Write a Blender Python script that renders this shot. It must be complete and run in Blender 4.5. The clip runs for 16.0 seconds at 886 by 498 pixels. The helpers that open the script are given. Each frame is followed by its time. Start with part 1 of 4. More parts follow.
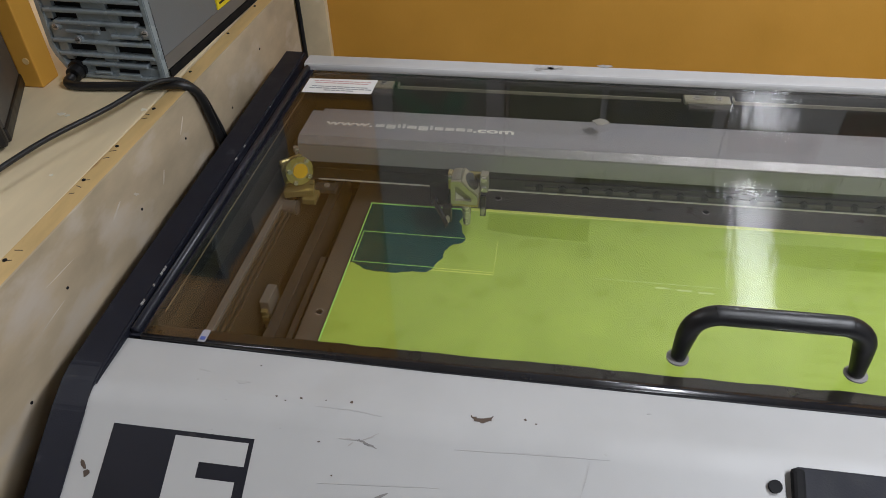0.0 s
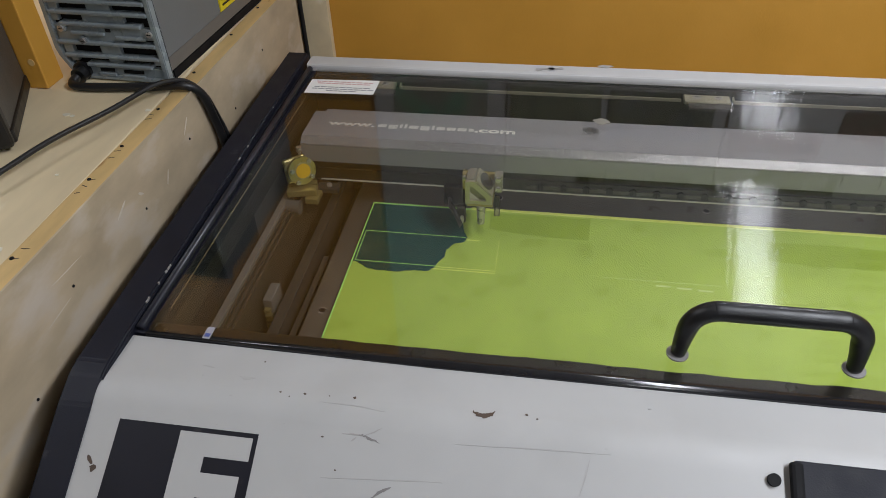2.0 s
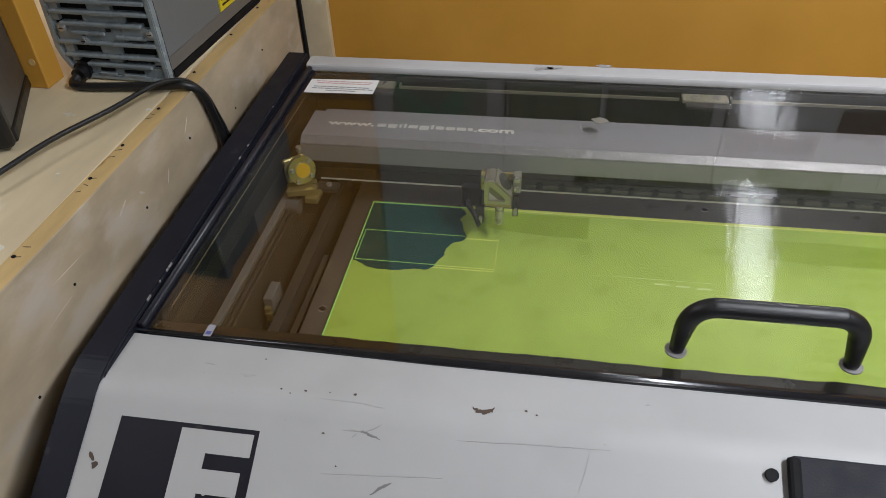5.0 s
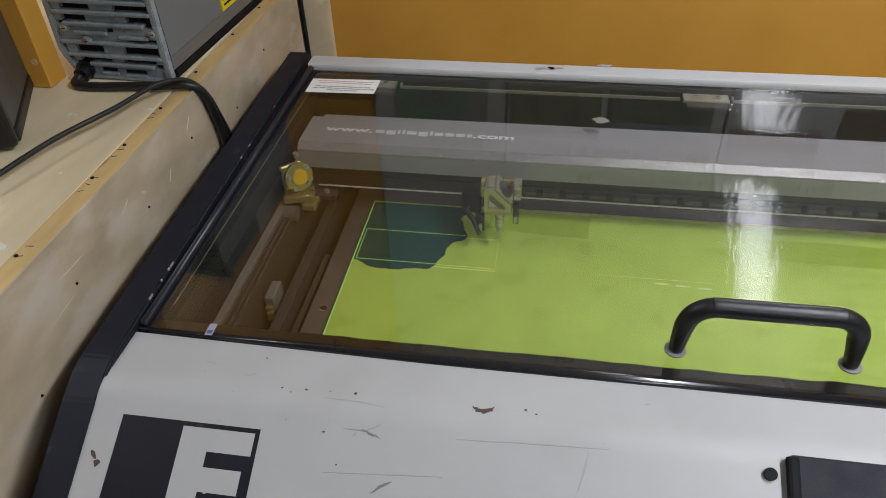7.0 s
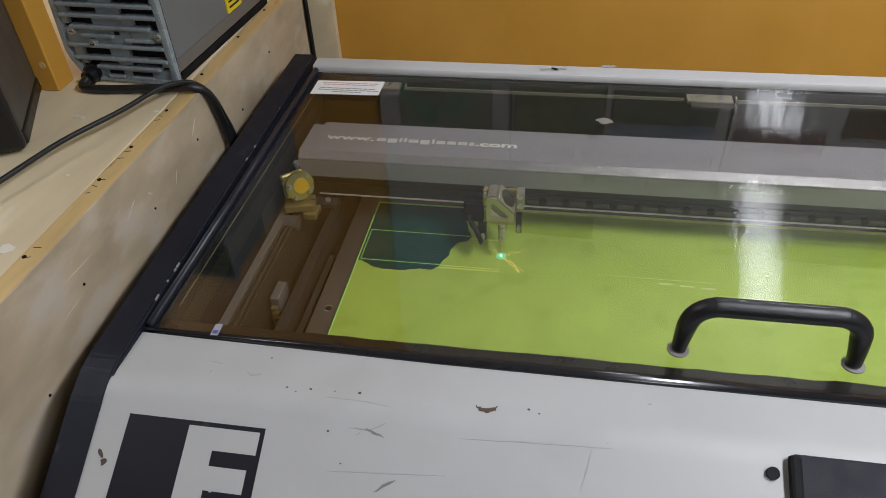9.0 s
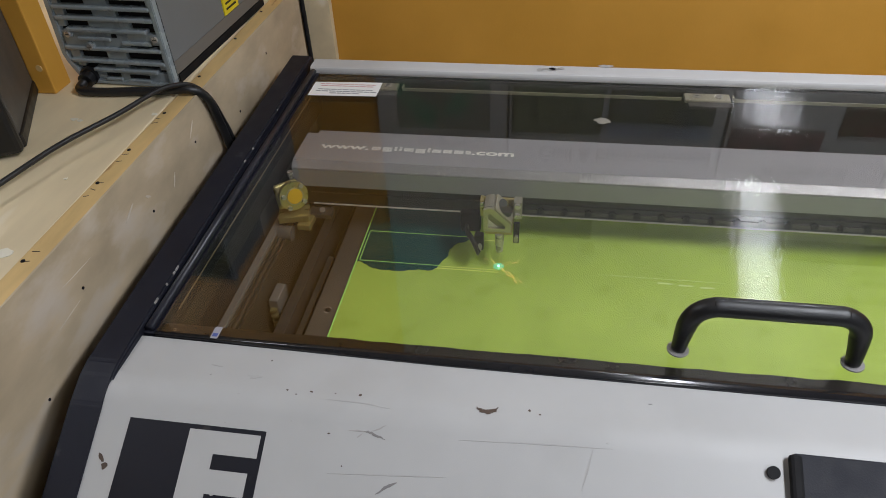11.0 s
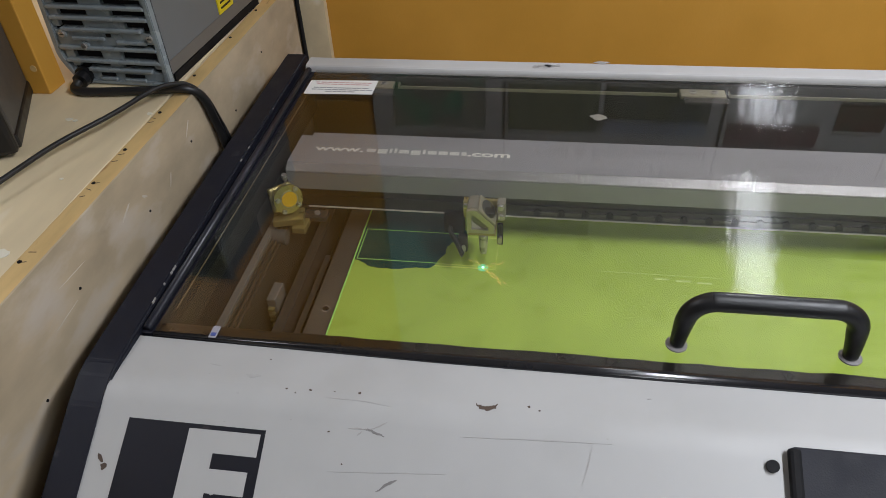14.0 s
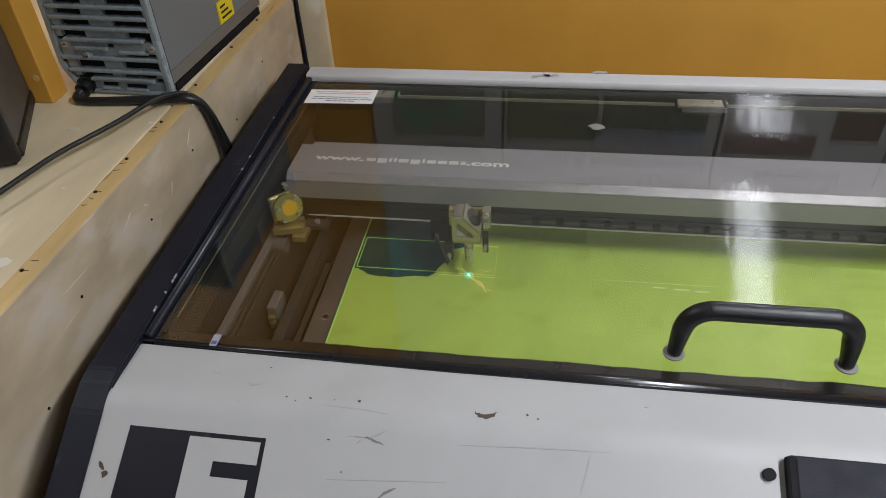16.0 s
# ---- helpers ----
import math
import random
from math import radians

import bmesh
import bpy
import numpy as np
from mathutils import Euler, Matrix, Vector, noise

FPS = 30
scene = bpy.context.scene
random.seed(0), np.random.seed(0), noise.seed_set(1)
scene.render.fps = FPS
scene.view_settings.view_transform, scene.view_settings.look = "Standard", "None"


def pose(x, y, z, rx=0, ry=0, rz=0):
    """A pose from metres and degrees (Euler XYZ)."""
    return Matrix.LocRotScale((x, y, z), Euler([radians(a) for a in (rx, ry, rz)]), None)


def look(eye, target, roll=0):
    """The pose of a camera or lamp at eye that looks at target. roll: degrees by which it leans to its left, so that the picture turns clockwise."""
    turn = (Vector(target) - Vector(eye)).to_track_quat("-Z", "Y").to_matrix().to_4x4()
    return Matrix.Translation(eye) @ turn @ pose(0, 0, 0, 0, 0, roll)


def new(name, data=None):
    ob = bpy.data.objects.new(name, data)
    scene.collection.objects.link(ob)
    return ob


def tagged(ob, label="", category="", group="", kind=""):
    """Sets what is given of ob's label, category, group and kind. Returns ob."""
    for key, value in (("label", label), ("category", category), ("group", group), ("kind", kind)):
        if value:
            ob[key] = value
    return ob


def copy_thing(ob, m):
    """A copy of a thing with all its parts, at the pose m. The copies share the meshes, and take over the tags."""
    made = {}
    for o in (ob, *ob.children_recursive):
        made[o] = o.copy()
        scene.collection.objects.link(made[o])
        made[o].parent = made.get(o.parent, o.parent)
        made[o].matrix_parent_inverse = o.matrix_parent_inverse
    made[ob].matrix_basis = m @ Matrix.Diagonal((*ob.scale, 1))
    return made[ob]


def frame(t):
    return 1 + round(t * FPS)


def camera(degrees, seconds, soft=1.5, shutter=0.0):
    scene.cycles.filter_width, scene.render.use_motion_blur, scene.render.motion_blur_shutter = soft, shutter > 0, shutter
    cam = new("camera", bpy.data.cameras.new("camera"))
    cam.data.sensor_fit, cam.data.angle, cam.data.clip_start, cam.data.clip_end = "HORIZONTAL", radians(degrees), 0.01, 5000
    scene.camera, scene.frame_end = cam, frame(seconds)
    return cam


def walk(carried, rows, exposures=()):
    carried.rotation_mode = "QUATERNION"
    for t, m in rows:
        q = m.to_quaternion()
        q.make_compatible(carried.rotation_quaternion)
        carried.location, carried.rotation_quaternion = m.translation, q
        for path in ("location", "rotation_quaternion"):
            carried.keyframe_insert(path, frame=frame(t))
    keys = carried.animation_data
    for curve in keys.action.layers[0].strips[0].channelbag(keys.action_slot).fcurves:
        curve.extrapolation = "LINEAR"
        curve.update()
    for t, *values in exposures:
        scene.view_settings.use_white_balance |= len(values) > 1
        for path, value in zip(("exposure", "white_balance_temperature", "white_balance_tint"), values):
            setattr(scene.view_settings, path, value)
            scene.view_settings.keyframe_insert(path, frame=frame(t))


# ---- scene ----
cam = camera(64.1, 16.0, soft=0.9)
PATH = [
    (0, (0.364, -0.416, 0.483), (0.1, 1.101, -0.794), -1.9),
    (0.5, (0.364, -0.418, 0.485), (0.102, 1.099, -0.793), -1.9),
    (1, (0.365, -0.423, 0.483), (0.104, 1.097, -0.79), -1.9),
    (1.5, (0.366, -0.424, 0.484), (0.1, 1.095, -0.789), -2.0),
    (2, (0.365, -0.424, 0.484), (0.096, 1.096, -0.788), -2.1),
    (2.5, (0.366, -0.425, 0.484), (0.105, 1.095, -0.789), -1.9),
    (3, (0.366, -0.425, 0.484), (0.104, 1.096, -0.788), -1.9),
    (3.5, (0.366, -0.425, 0.486), (0.101, 1.096, -0.785), -1.9),
    (4, (0.365, -0.426, 0.485), (0.1, 1.095, -0.787), -2.0),
    (6.5, (0.366, -0.431, 0.484), (0.097, 1.093, -0.784), -2.2),
    (7, (0.367, -0.43, 0.486), (0.095, 1.089, -0.786), -2.2),
    (7.5, (0.369, -0.43, 0.486), (0.093, 1.087, -0.788), -2.4),
    (8, (0.372, -0.431, 0.487), (0.089, 1.084, -0.787), -2.6),
    (8.5, (0.372, -0.433, 0.488), (0.085, 1.084, -0.784), -2.6),
    (9, (0.37, -0.433, 0.488), (0.081, 1.085, -0.781), -2.7),
    (11.5, (0.368, -0.432, 0.49), (0.088, 1.085, -0.782), -2.9),
    (12, (0.368, -0.432, 0.488), (0.092, 1.085, -0.786), -2.8),
    (12.5, (0.367, -0.431, 0.485), (0.093, 1.086, -0.789), -2.9),
    (13, (0.364, -0.43, 0.487), (0.091, 1.085, -0.79), -2.9),
    (13.5, (0.365, -0.43, 0.49), (0.092, 1.085, -0.788), -3.0),
    (14, (0.366, -0.433, 0.489), (0.096, 1.084, -0.786), -3.1),
    (14.5, (0.368, -0.433, 0.489), (0.099, 1.085, -0.784), -3.1),
    (15, (0.369, -0.435, 0.49), (0.098, 1.09, -0.776), -3.1),
    (15.5, (0.367, -0.436, 0.493), (0.097, 1.092, -0.768), -3.0),
    (16, (0.367, -0.436, 0.494), (0.097, 1.094, -0.766), -3.0),
]
walk(cam, [(t, look(eye, target, roll)) for t, eye, target, roll in PATH])

# ---- world and lights ----
world = bpy.data.worlds.new("world")
scene.world = world
world.use_nodes = True
world.node_tree.nodes["Background"].inputs[0].default_value = (0.9, 0.95, 1.0, 1)
world.node_tree.nodes["Background"].inputs[1].default_value = 0.05
scene.view_settings.exposure = -0.93

# x, y, turn, power, width, length of each lit tube
LAMPS = [(1.165, -0.17, 8.5, 45.0, 0.12, 0.80), (1.470, -1.63, 8.5, 27.0, 0.14, 1.15), (-0.92, 0.12, 8.5, 18.0, 0.12, 1.08)]
for lx, ly, la, power, width, length in LAMPS:
    lamp = bpy.data.lights.new("tube_light", "AREA")
    lamp.shape, lamp.size, lamp.size_y = "RECTANGLE", width, length
    lamp.energy, lamp.color = power, (0.93, 0.97, 1.06)
    ob = new("tube_light", lamp)
    ob.matrix_world = pose(lx, ly, 1.235, 0, 0, la)

# ---- materials ----
def material(name, color, rough=0.5, metal=0.0, vary=0.12, scale=30.0, bump=0.0, bump_scale=200.0, spot=None, spot_scale=8.0, spot_cut=0.68, coat=0.0, stretch=(1, 1, 1), ior=1.5, edge=0.06, spec=0.5):
    """Principled surface with two scales of tone, optional stains and fine relief."""
    m = bpy.data.materials.new(name)
    m.use_nodes = True
    nt = m.node_tree
    b = nt.nodes["Principled BSDF"]
    tc = nt.nodes.new("ShaderNodeTexCoord")
    mp = nt.nodes.new("ShaderNodeMapping")
    mp.inputs["Scale"].default_value = stretch
    nt.links.new(tc.outputs["Object"], mp.inputs[0])
    n1 = nt.nodes.new("ShaderNodeTexNoise")
    n1.inputs["Scale"].default_value, n1.inputs["Detail"].default_value = scale, 6
    nt.links.new(mp.outputs[0], n1.inputs["Vector"])
    n2 = nt.nodes.new("ShaderNodeTexNoise")
    n2.inputs["Scale"].default_value, n2.inputs["Detail"].default_value = scale * 0.13, 3
    nt.links.new(mp.outputs[0], n2.inputs["Vector"])
    add = nt.nodes.new("ShaderNodeMath")
    nt.links.new(n1.outputs["Fac"], add.inputs[0])
    nt.links.new(n2.outputs["Fac"], add.inputs[1])
    rng = nt.nodes.new("ShaderNodeMapRange")
    rng.inputs[1].default_value, rng.inputs[2].default_value = 0.6, 1.4
    rng.inputs[3].default_value, rng.inputs[4].default_value = 1 - vary, 1 + vary
    nt.links.new(add.outputs[0], rng.inputs[0])
    mul = nt.nodes.new("ShaderNodeVectorMath")
    mul.operation = "SCALE"
    mul.inputs[0].default_value = color
    nt.links.new(rng.outputs[0], mul.inputs["Scale"])
    out = mul.outputs[0]
    if spot:
        n3 = nt.nodes.new("ShaderNodeTexNoise")
        n3.inputs["Scale"].default_value, n3.inputs["Detail"].default_value = spot_scale, 5
        nt.links.new(mp.outputs[0], n3.inputs["Vector"])
        r3 = nt.nodes.new("ShaderNodeMapRange")
        r3.inputs[1].default_value, r3.inputs[2].default_value = spot_cut, spot_cut + edge
        nt.links.new(n3.outputs["Fac"], r3.inputs[0])
        mx = nt.nodes.new("ShaderNodeMix")
        mx.data_type = "RGBA"
        nt.links.new(r3.outputs[0], mx.inputs[0])
        nt.links.new(out, mx.inputs[6])
        mx.inputs[7].default_value = (*spot, 1)
        out = mx.outputs[2]
    nt.links.new(out, b.inputs["Base Color"])
    b.inputs["Metallic"].default_value = metal
    b.inputs["IOR"].default_value = ior
    b.inputs["Specular IOR Level"].default_value = spec
    b.inputs["Coat Weight"].default_value = coat
    b.inputs["Coat Roughness"].default_value = 0.05
    rr = nt.nodes.new("ShaderNodeMapRange")
    rr.inputs[1].default_value, rr.inputs[2].default_value = 0.3, 0.7
    rr.inputs[3].default_value, rr.inputs[4].default_value = rough * 0.85, min(1, rough * 1.15)
    nt.links.new(n1.outputs["Fac"], rr.inputs[0])
    nt.links.new(rr.outputs[0], b.inputs["Roughness"])
    if bump:
        nb = nt.nodes.new("ShaderNodeTexNoise")
        nb.inputs["Scale"].default_value, nb.inputs["Detail"].default_value = bump_scale, 3
        nt.links.new(mp.outputs[0], nb.inputs["Vector"])
        bp = nt.nodes.new("ShaderNodeBump")
        bp.inputs["Strength"].default_value, bp.inputs["Distance"].default_value = bump, 0.001
        nt.links.new(nb.outputs["Fac"], bp.inputs["Height"])
        nt.links.new(bp.outputs[0], b.inputs["Normal"])
    return m


def glass_material(name, tint, ior):
    """Clear tinted sheet: what passes is tinted, Fresnel sets the gloss."""
    m = bpy.data.materials.new(name)
    m.use_nodes = True
    nt = m.node_tree
    nt.nodes.clear()
    out = nt.nodes.new("ShaderNodeOutputMaterial")
    mix = nt.nodes.new("ShaderNodeMixShader")
    tr = nt.nodes.new("ShaderNodeBsdfTransparent")
    gl = nt.nodes.new("ShaderNodeBsdfGlossy")
    lw = nt.nodes.new("ShaderNodeLayerWeight")
    lw.inputs[0].default_value = 0.5
    pw = nt.nodes.new("ShaderNodeMath")
    pw.operation = "POWER"
    pw.inputs[1].default_value = 5.0
    fr = nt.nodes.new("ShaderNodeMapRange")
    f0 = ((ior - 1) / (ior + 1)) ** 2
    fr.inputs[3].default_value, fr.inputs[4].default_value = f0, 1.0
    nt.links.new(lw.outputs["Facing"], pw.inputs[0])
    nt.links.new(pw.outputs[0], fr.inputs[0])
    tr.inputs[0].default_value = (*tint, 1)
    gl.inputs["Roughness"].default_value = 0.012
    nt.links.new(fr.outputs[0], mix.inputs[0])
    nt.links.new(tr.outputs[0], mix.inputs[1])
    nt.links.new(gl.outputs[0], mix.inputs[2])
    nt.links.new(mix.outputs[0], out.inputs[0])
    return m


def glow_material(name, color, strength):
    m = bpy.data.materials.new(name)
    m.use_nodes = True
    b = m.node_tree.nodes["Principled BSDF"]
    b.inputs["Base Color"].default_value = (*color, 1)
    b.inputs["Emission Color"].default_value = (*color, 1)
    b.inputs["Emission Strength"].default_value = strength
    return m


M_ORANGE = material("orange_wall_paint", (0.61, 0.31, 0.044), 0.55, vary=0.09, scale=14, bump=0.2, bump_scale=260, spot=(0.65, 0.37, 0.09), spot_scale=11, spot_cut=0.74)
M_PLY = material("plywood_face", (0.72, 0.60, 0.39), 0.6, vary=0.2, scale=26, bump=0.1, bump_scale=120, stretch=(1, 0.25, 1), spot=(0.80, 0.72, 0.58), spot_scale=14, spot_cut=0.64, edge=0.1)
# darker than the top's plywood: the side's shade is partly in the colour
M_PLYSIDE = material("plywood_side_shaded", (0.50, 0.40, 0.268), 0.6, vary=0.38, scale=22, bump=0.1, bump_scale=140, stretch=(1, 0.5, 1), spot=(0.58, 0.50, 0.40), spot_scale=24, spot_cut=0.52, edge=0.18)
M_PLYEDGE = material("worn_wood_edge", (0.62, 0.43, 0.185), 0.65, vary=0.25, scale=60, bump=0.3, bump_scale=220, stretch=(1, 0.2, 1), spot=(0.34, 0.19, 0.07), spot_scale=45, spot_cut=0.67)
M_WHITE = material("room_white", (0.72, 0.70, 0.66), 0.7, vary=0.04, scale=5)
# unseen closing walls, toned down to weaken the light they bounce
M_FAR = material("dim_unseen_wall", (0.28, 0.25, 0.22), 0.7, vary=0.05, scale=5)
M_CEIL = material("ceiling_tile_white", (0.8, 0.8, 0.78), 0.8, vary=0.04, scale=40)
# floor lies out of view; darkened to lower the fill light
M_FLOOR = material("grey_floor", (0.11, 0.105, 0.1), 0.5, vary=0.15, scale=8)
# panel grey set low: some of the shade in front is in it
M_GREY = material("light_grey_powder_coat", (0.405, 0.402, 0.394), 0.5, vary=0.05, scale=18, bump=0.06, bump_scale=1300, spot=(0.385, 0.38, 0.37), spot_scale=7, spot_cut=0.63, edge=0.12)
M_BLACKTRIM = material("dark_blue_black_trim", (0.010, 0.011, 0.018), 0.5, spec=0.22, vary=0.2, scale=40, bump=0.12, bump_scale=900, spot=(0.05, 0.05, 0.06), spot_scale=22, spot_cut=0.66)
M_BEAD = material("black_rubber_seal", (0.013, 0.014, 0.022), 0.36, vary=0.2, scale=40)
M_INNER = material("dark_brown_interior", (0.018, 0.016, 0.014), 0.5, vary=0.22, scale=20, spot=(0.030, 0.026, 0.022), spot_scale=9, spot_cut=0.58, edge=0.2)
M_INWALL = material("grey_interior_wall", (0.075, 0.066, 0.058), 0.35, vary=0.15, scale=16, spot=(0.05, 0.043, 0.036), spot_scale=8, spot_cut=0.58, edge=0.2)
M_BED = material("bed_steel", (0.20, 0.185, 0.17), 0.42, 0.6, vary=0.16, scale=60, spot=(0.12, 0.10, 0.08), spot_scale=30, spot_cut=0.64)
M_COVER = material("grey_textured_cover", (0.275, 0.270, 0.300), 0.5, 0.0, vary=0.03, scale=30, bump=0.3, bump_scale=900)
# cover tone with pale flecks that paint the lamp's glints along the edge
M_GLINTEDGE = material("glint_flecked_cover_edge", (0.27, 0.265, 0.29), 0.22, 0.30, vary=0.05, scale=30, bump=0.6, bump_scale=600, spot=(0.50, 0.50, 0.52), spot_scale=600, spot_cut=0.57, edge=0.05)
M_WHITEINK = material("white_print", (0.78, 0.77, 0.75), 0.5, vary=0.03)
M_THININK = material("thin_white_print", (0.62, 0.61, 0.61), 0.5, vary=0.05)
M_BLACKINK = material("black_print", (0.010, 0.010, 0.015), 0.5, spec=0.25, vary=0.2, scale=30, spot=(0.035, 0.033, 0.035), spot_scale=26, spot_cut=0.66)
M_BORDER = material("black_lid_border", (0.014, 0.012, 0.012), 0.3, vary=0.2, scale=50)
M_STEEL = material("bright_steel", (0.52, 0.50, 0.48), 0.28, 0.6, vary=0.08, scale=80)
M_ALU = material("anodised_aluminium", (0.50, 0.47, 0.37), 0.33, 0.65, vary=0.08, scale=90)
M_DARKSTEEL = material("dark_rail_steel", (0.022, 0.021, 0.020), 0.45, 0.2, vary=0.15, scale=60)
M_BRASS = material("yellow_chromate_metal", (0.46, 0.385, 0.165), 0.30, 0.6, vary=0.12, scale=90)
M_GOLD = material("gold_mirror_face", (0.95, 0.55, 0.05), 0.25, 0.35, vary=0.03)
M_MIRROR = material("mirror_face", (0.45, 0.45, 0.46), 0.08, 1.0, vary=0.02)
M_RAILWHITE = material("pale_rail_strip", (0.22, 0.205, 0.19), 0.45, 0.2, vary=0.12, scale=50, spot=(0.10, 0.085, 0.07), spot_scale=40, spot_cut=0.66)
M_TAN = material("oiled_tan_steel", (0.075, 0.062, 0.045), 0.4, 0.2, vary=0.2, scale=60, spot=(0.06, 0.048, 0.035), spot_scale=30, spot_cut=0.6)
M_GREYBAR = material("grey_slot_bar", (0.070, 0.065, 0.062), 0.45, 0.3, vary=0.12, scale=50)
M_BLACK = material("black_plastic", (0.008, 0.008, 0.009), 0.42, vary=0.2, scale=60, bump=0.08, bump_scale=500)
M_LIPPALE = material("pale_rail_lip", (0.62, 0.60, 0.55), 0.4, vary=0.1, scale=50)
# same paint as the front panel, brightened for the light on the rail
M_GREYLIT = material("powder_coat_lit_copy", (0.49, 0.48, 0.47), 0.5, vary=0.05, scale=18, bump=0.05, bump_scale=1300)
M_SCRATCH = material("pale_scratch", (0.12, 0.16, 0.08), 0.5)
M_SPECK = material("dark_green_speck", (0.16, 0.22, 0.03), 0.6)
M_CTRL = material("dark_textured_panel", (0.020, 0.021, 0.027), 0.6, spec=0.2, vary=0.3, scale=60, bump=0.2, bump_scale=700)
M_ROLLER = material("worn_roller_steel", (0.16, 0.155, 0.15), 0.4, 0.3, vary=0.15, scale=90)
M_DRIP = material("dried_cream_paint", (0.74, 0.70, 0.58), 0.45, vary=0.08)
M_RUB = material("pale_rubbed_wood", (0.62, 0.55, 0.45), 0.6, vary=0.2, scale=60)
# darker copy of the anodised aluminium, with the head's shade in its colour
M_BLOCK = material("shaded_anodised_block", (0.30, 0.285, 0.24), 0.42, 0.4, vary=0.1, scale=90)
M_FAINT = material("faint_scuff", (0.375, 0.37, 0.36), 0.55, vary=0.1, scale=160)
M_LIP = material("glossy_black_lip", (0.012, 0.012, 0.014), 0.17, vary=0.2, scale=60, bump=0.05, bump_scale=120)
M_CABLE = material("black_cable_rubber", (0.013, 0.013, 0.014), 0.42, vary=0.2, scale=40)
M_ACRYL = material("fluorescent_green_acrylic", (0.465, 0.635, 0.115), 0.30, spec=0.2, vary=0.13, scale=22, spot=(0.36, 0.50, 0.085), spot_scale=5, spot_cut=0.56, edge=0.25)
M_STAIN = material("peeled_masking_mark", (0.36, 0.51, 0.06), 0.32, spec=0.2, vary=0.13, scale=22)
M_ARROW = material("faint_arrow_mark", (0.435, 0.60, 0.10), 0.31, spec=0.2, vary=0.13, scale=22)
M_ACEDGE = material("bright_acrylic_edge", (0.50, 1.0, 0.26), 0.2, vary=0.05)
M_CUTY = material("pale_yellow_cut", (0.80, 0.92, 0.20), 0.3, vary=0.06)
M_NICK = material("pale_nick", (0.62, 0.76, 0.30), 0.3, vary=0.2, scale=80)
M_FILM = material("teal_masking_film", (0.003, 0.070, 0.064), 0.33, vary=0.12, scale=30, spot=(0.12, 0.16, 0.07), spot_scale=60, spot_cut=0.72, edge=0.03, stretch=(0.5, 1.6, 1), bump=0.1, bump_scale=60)
M_PUMP = material("cast_grey_paint", (0.26, 0.300, 0.320), 0.27, vary=0.1, scale=40, bump=0.2, bump_scale=300, spot=(0.20, 0.23, 0.25), spot_scale=18, spot_cut=0.62)
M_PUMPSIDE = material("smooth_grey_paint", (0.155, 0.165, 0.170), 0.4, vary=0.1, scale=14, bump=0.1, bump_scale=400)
M_PUMPLOW = material("dusty_brown_grey_band", (0.14, 0.13, 0.115), 0.55, vary=0.15, scale=20)
# near-black: shade of holes, slots and gaps painted in; also black screws
M_DARK = material("recess_shade_black", (0.008, 0.008, 0.009), 0.7, spec=0.2, vary=0.1)
M_YELLOW = material("yellow_sticker", (0.75, 0.60, 0.02), 0.4, vary=0.04)
M_PAPER = material("white_label_paper", (0.84, 0.83, 0.81), 0.45, vary=0.02)
M_RED = material("red_print", (0.62, 0.36, 0.36), 0.5, vary=0.05)
M_GREYINK = material("grey_print", (0.30, 0.30, 0.31), 0.5, vary=0.05)
M_CHIP = material("bare_chipped_paint", (0.075, 0.05, 0.035), 0.6, vary=0.2, scale=120)
M_SMUDGE = material("grey_scuff", (0.35, 0.335, 0.32), 0.6, vary=0.2, scale=160)
M_SCUFF = material("dark_grey_scuff", (0.20, 0.19, 0.185), 0.6, vary=0.2, scale=160)
M_TOWER = material("dark_grey_case", (0.070, 0.066, 0.062), 0.42, vary=0.08, scale=20, bump=0.2, bump_scale=500)
M_GLASS = glass_material("smoked_lid_acrylic", (0.945, 0.935, 0.91), 1.68)
M_FLASH = glow_material("laser_flash", (0.42, 1.0, 0.86), 4.0)
M_HALO = glow_material("blue_green_halo", (0.25, 1.0, 0.75), 0.9)
M_HALO.node_tree.nodes["Principled BSDF"].inputs["Alpha"].default_value = 0.25
M_FLAME = glow_material("orange_spark", (1.0, 0.72, 0.22), 1.3)
M_FLAME.node_tree.nodes["Principled BSDF"].inputs["Alpha"].default_value = 0.24
M_TAPE = material("clear_tape_tab", (0.33, 0.32, 0.36), 0.4, vary=0.1, scale=60)
M_SEAM = material("tan_seam_edge", (0.20, 0.15, 0.09), 0.4, vary=0.25, scale=60)
M_WASHER = material("cloudy_plastic_washer", (0.26, 0.25, 0.25), 0.3, vary=0.1)
M_LIDSPOT = material("beige_lid_spot", (0.20, 0.185, 0.15), 0.5, vary=0.3, scale=120)
M_BLUE = material("blue_print", (0.06, 0.09, 0.30), 0.5)


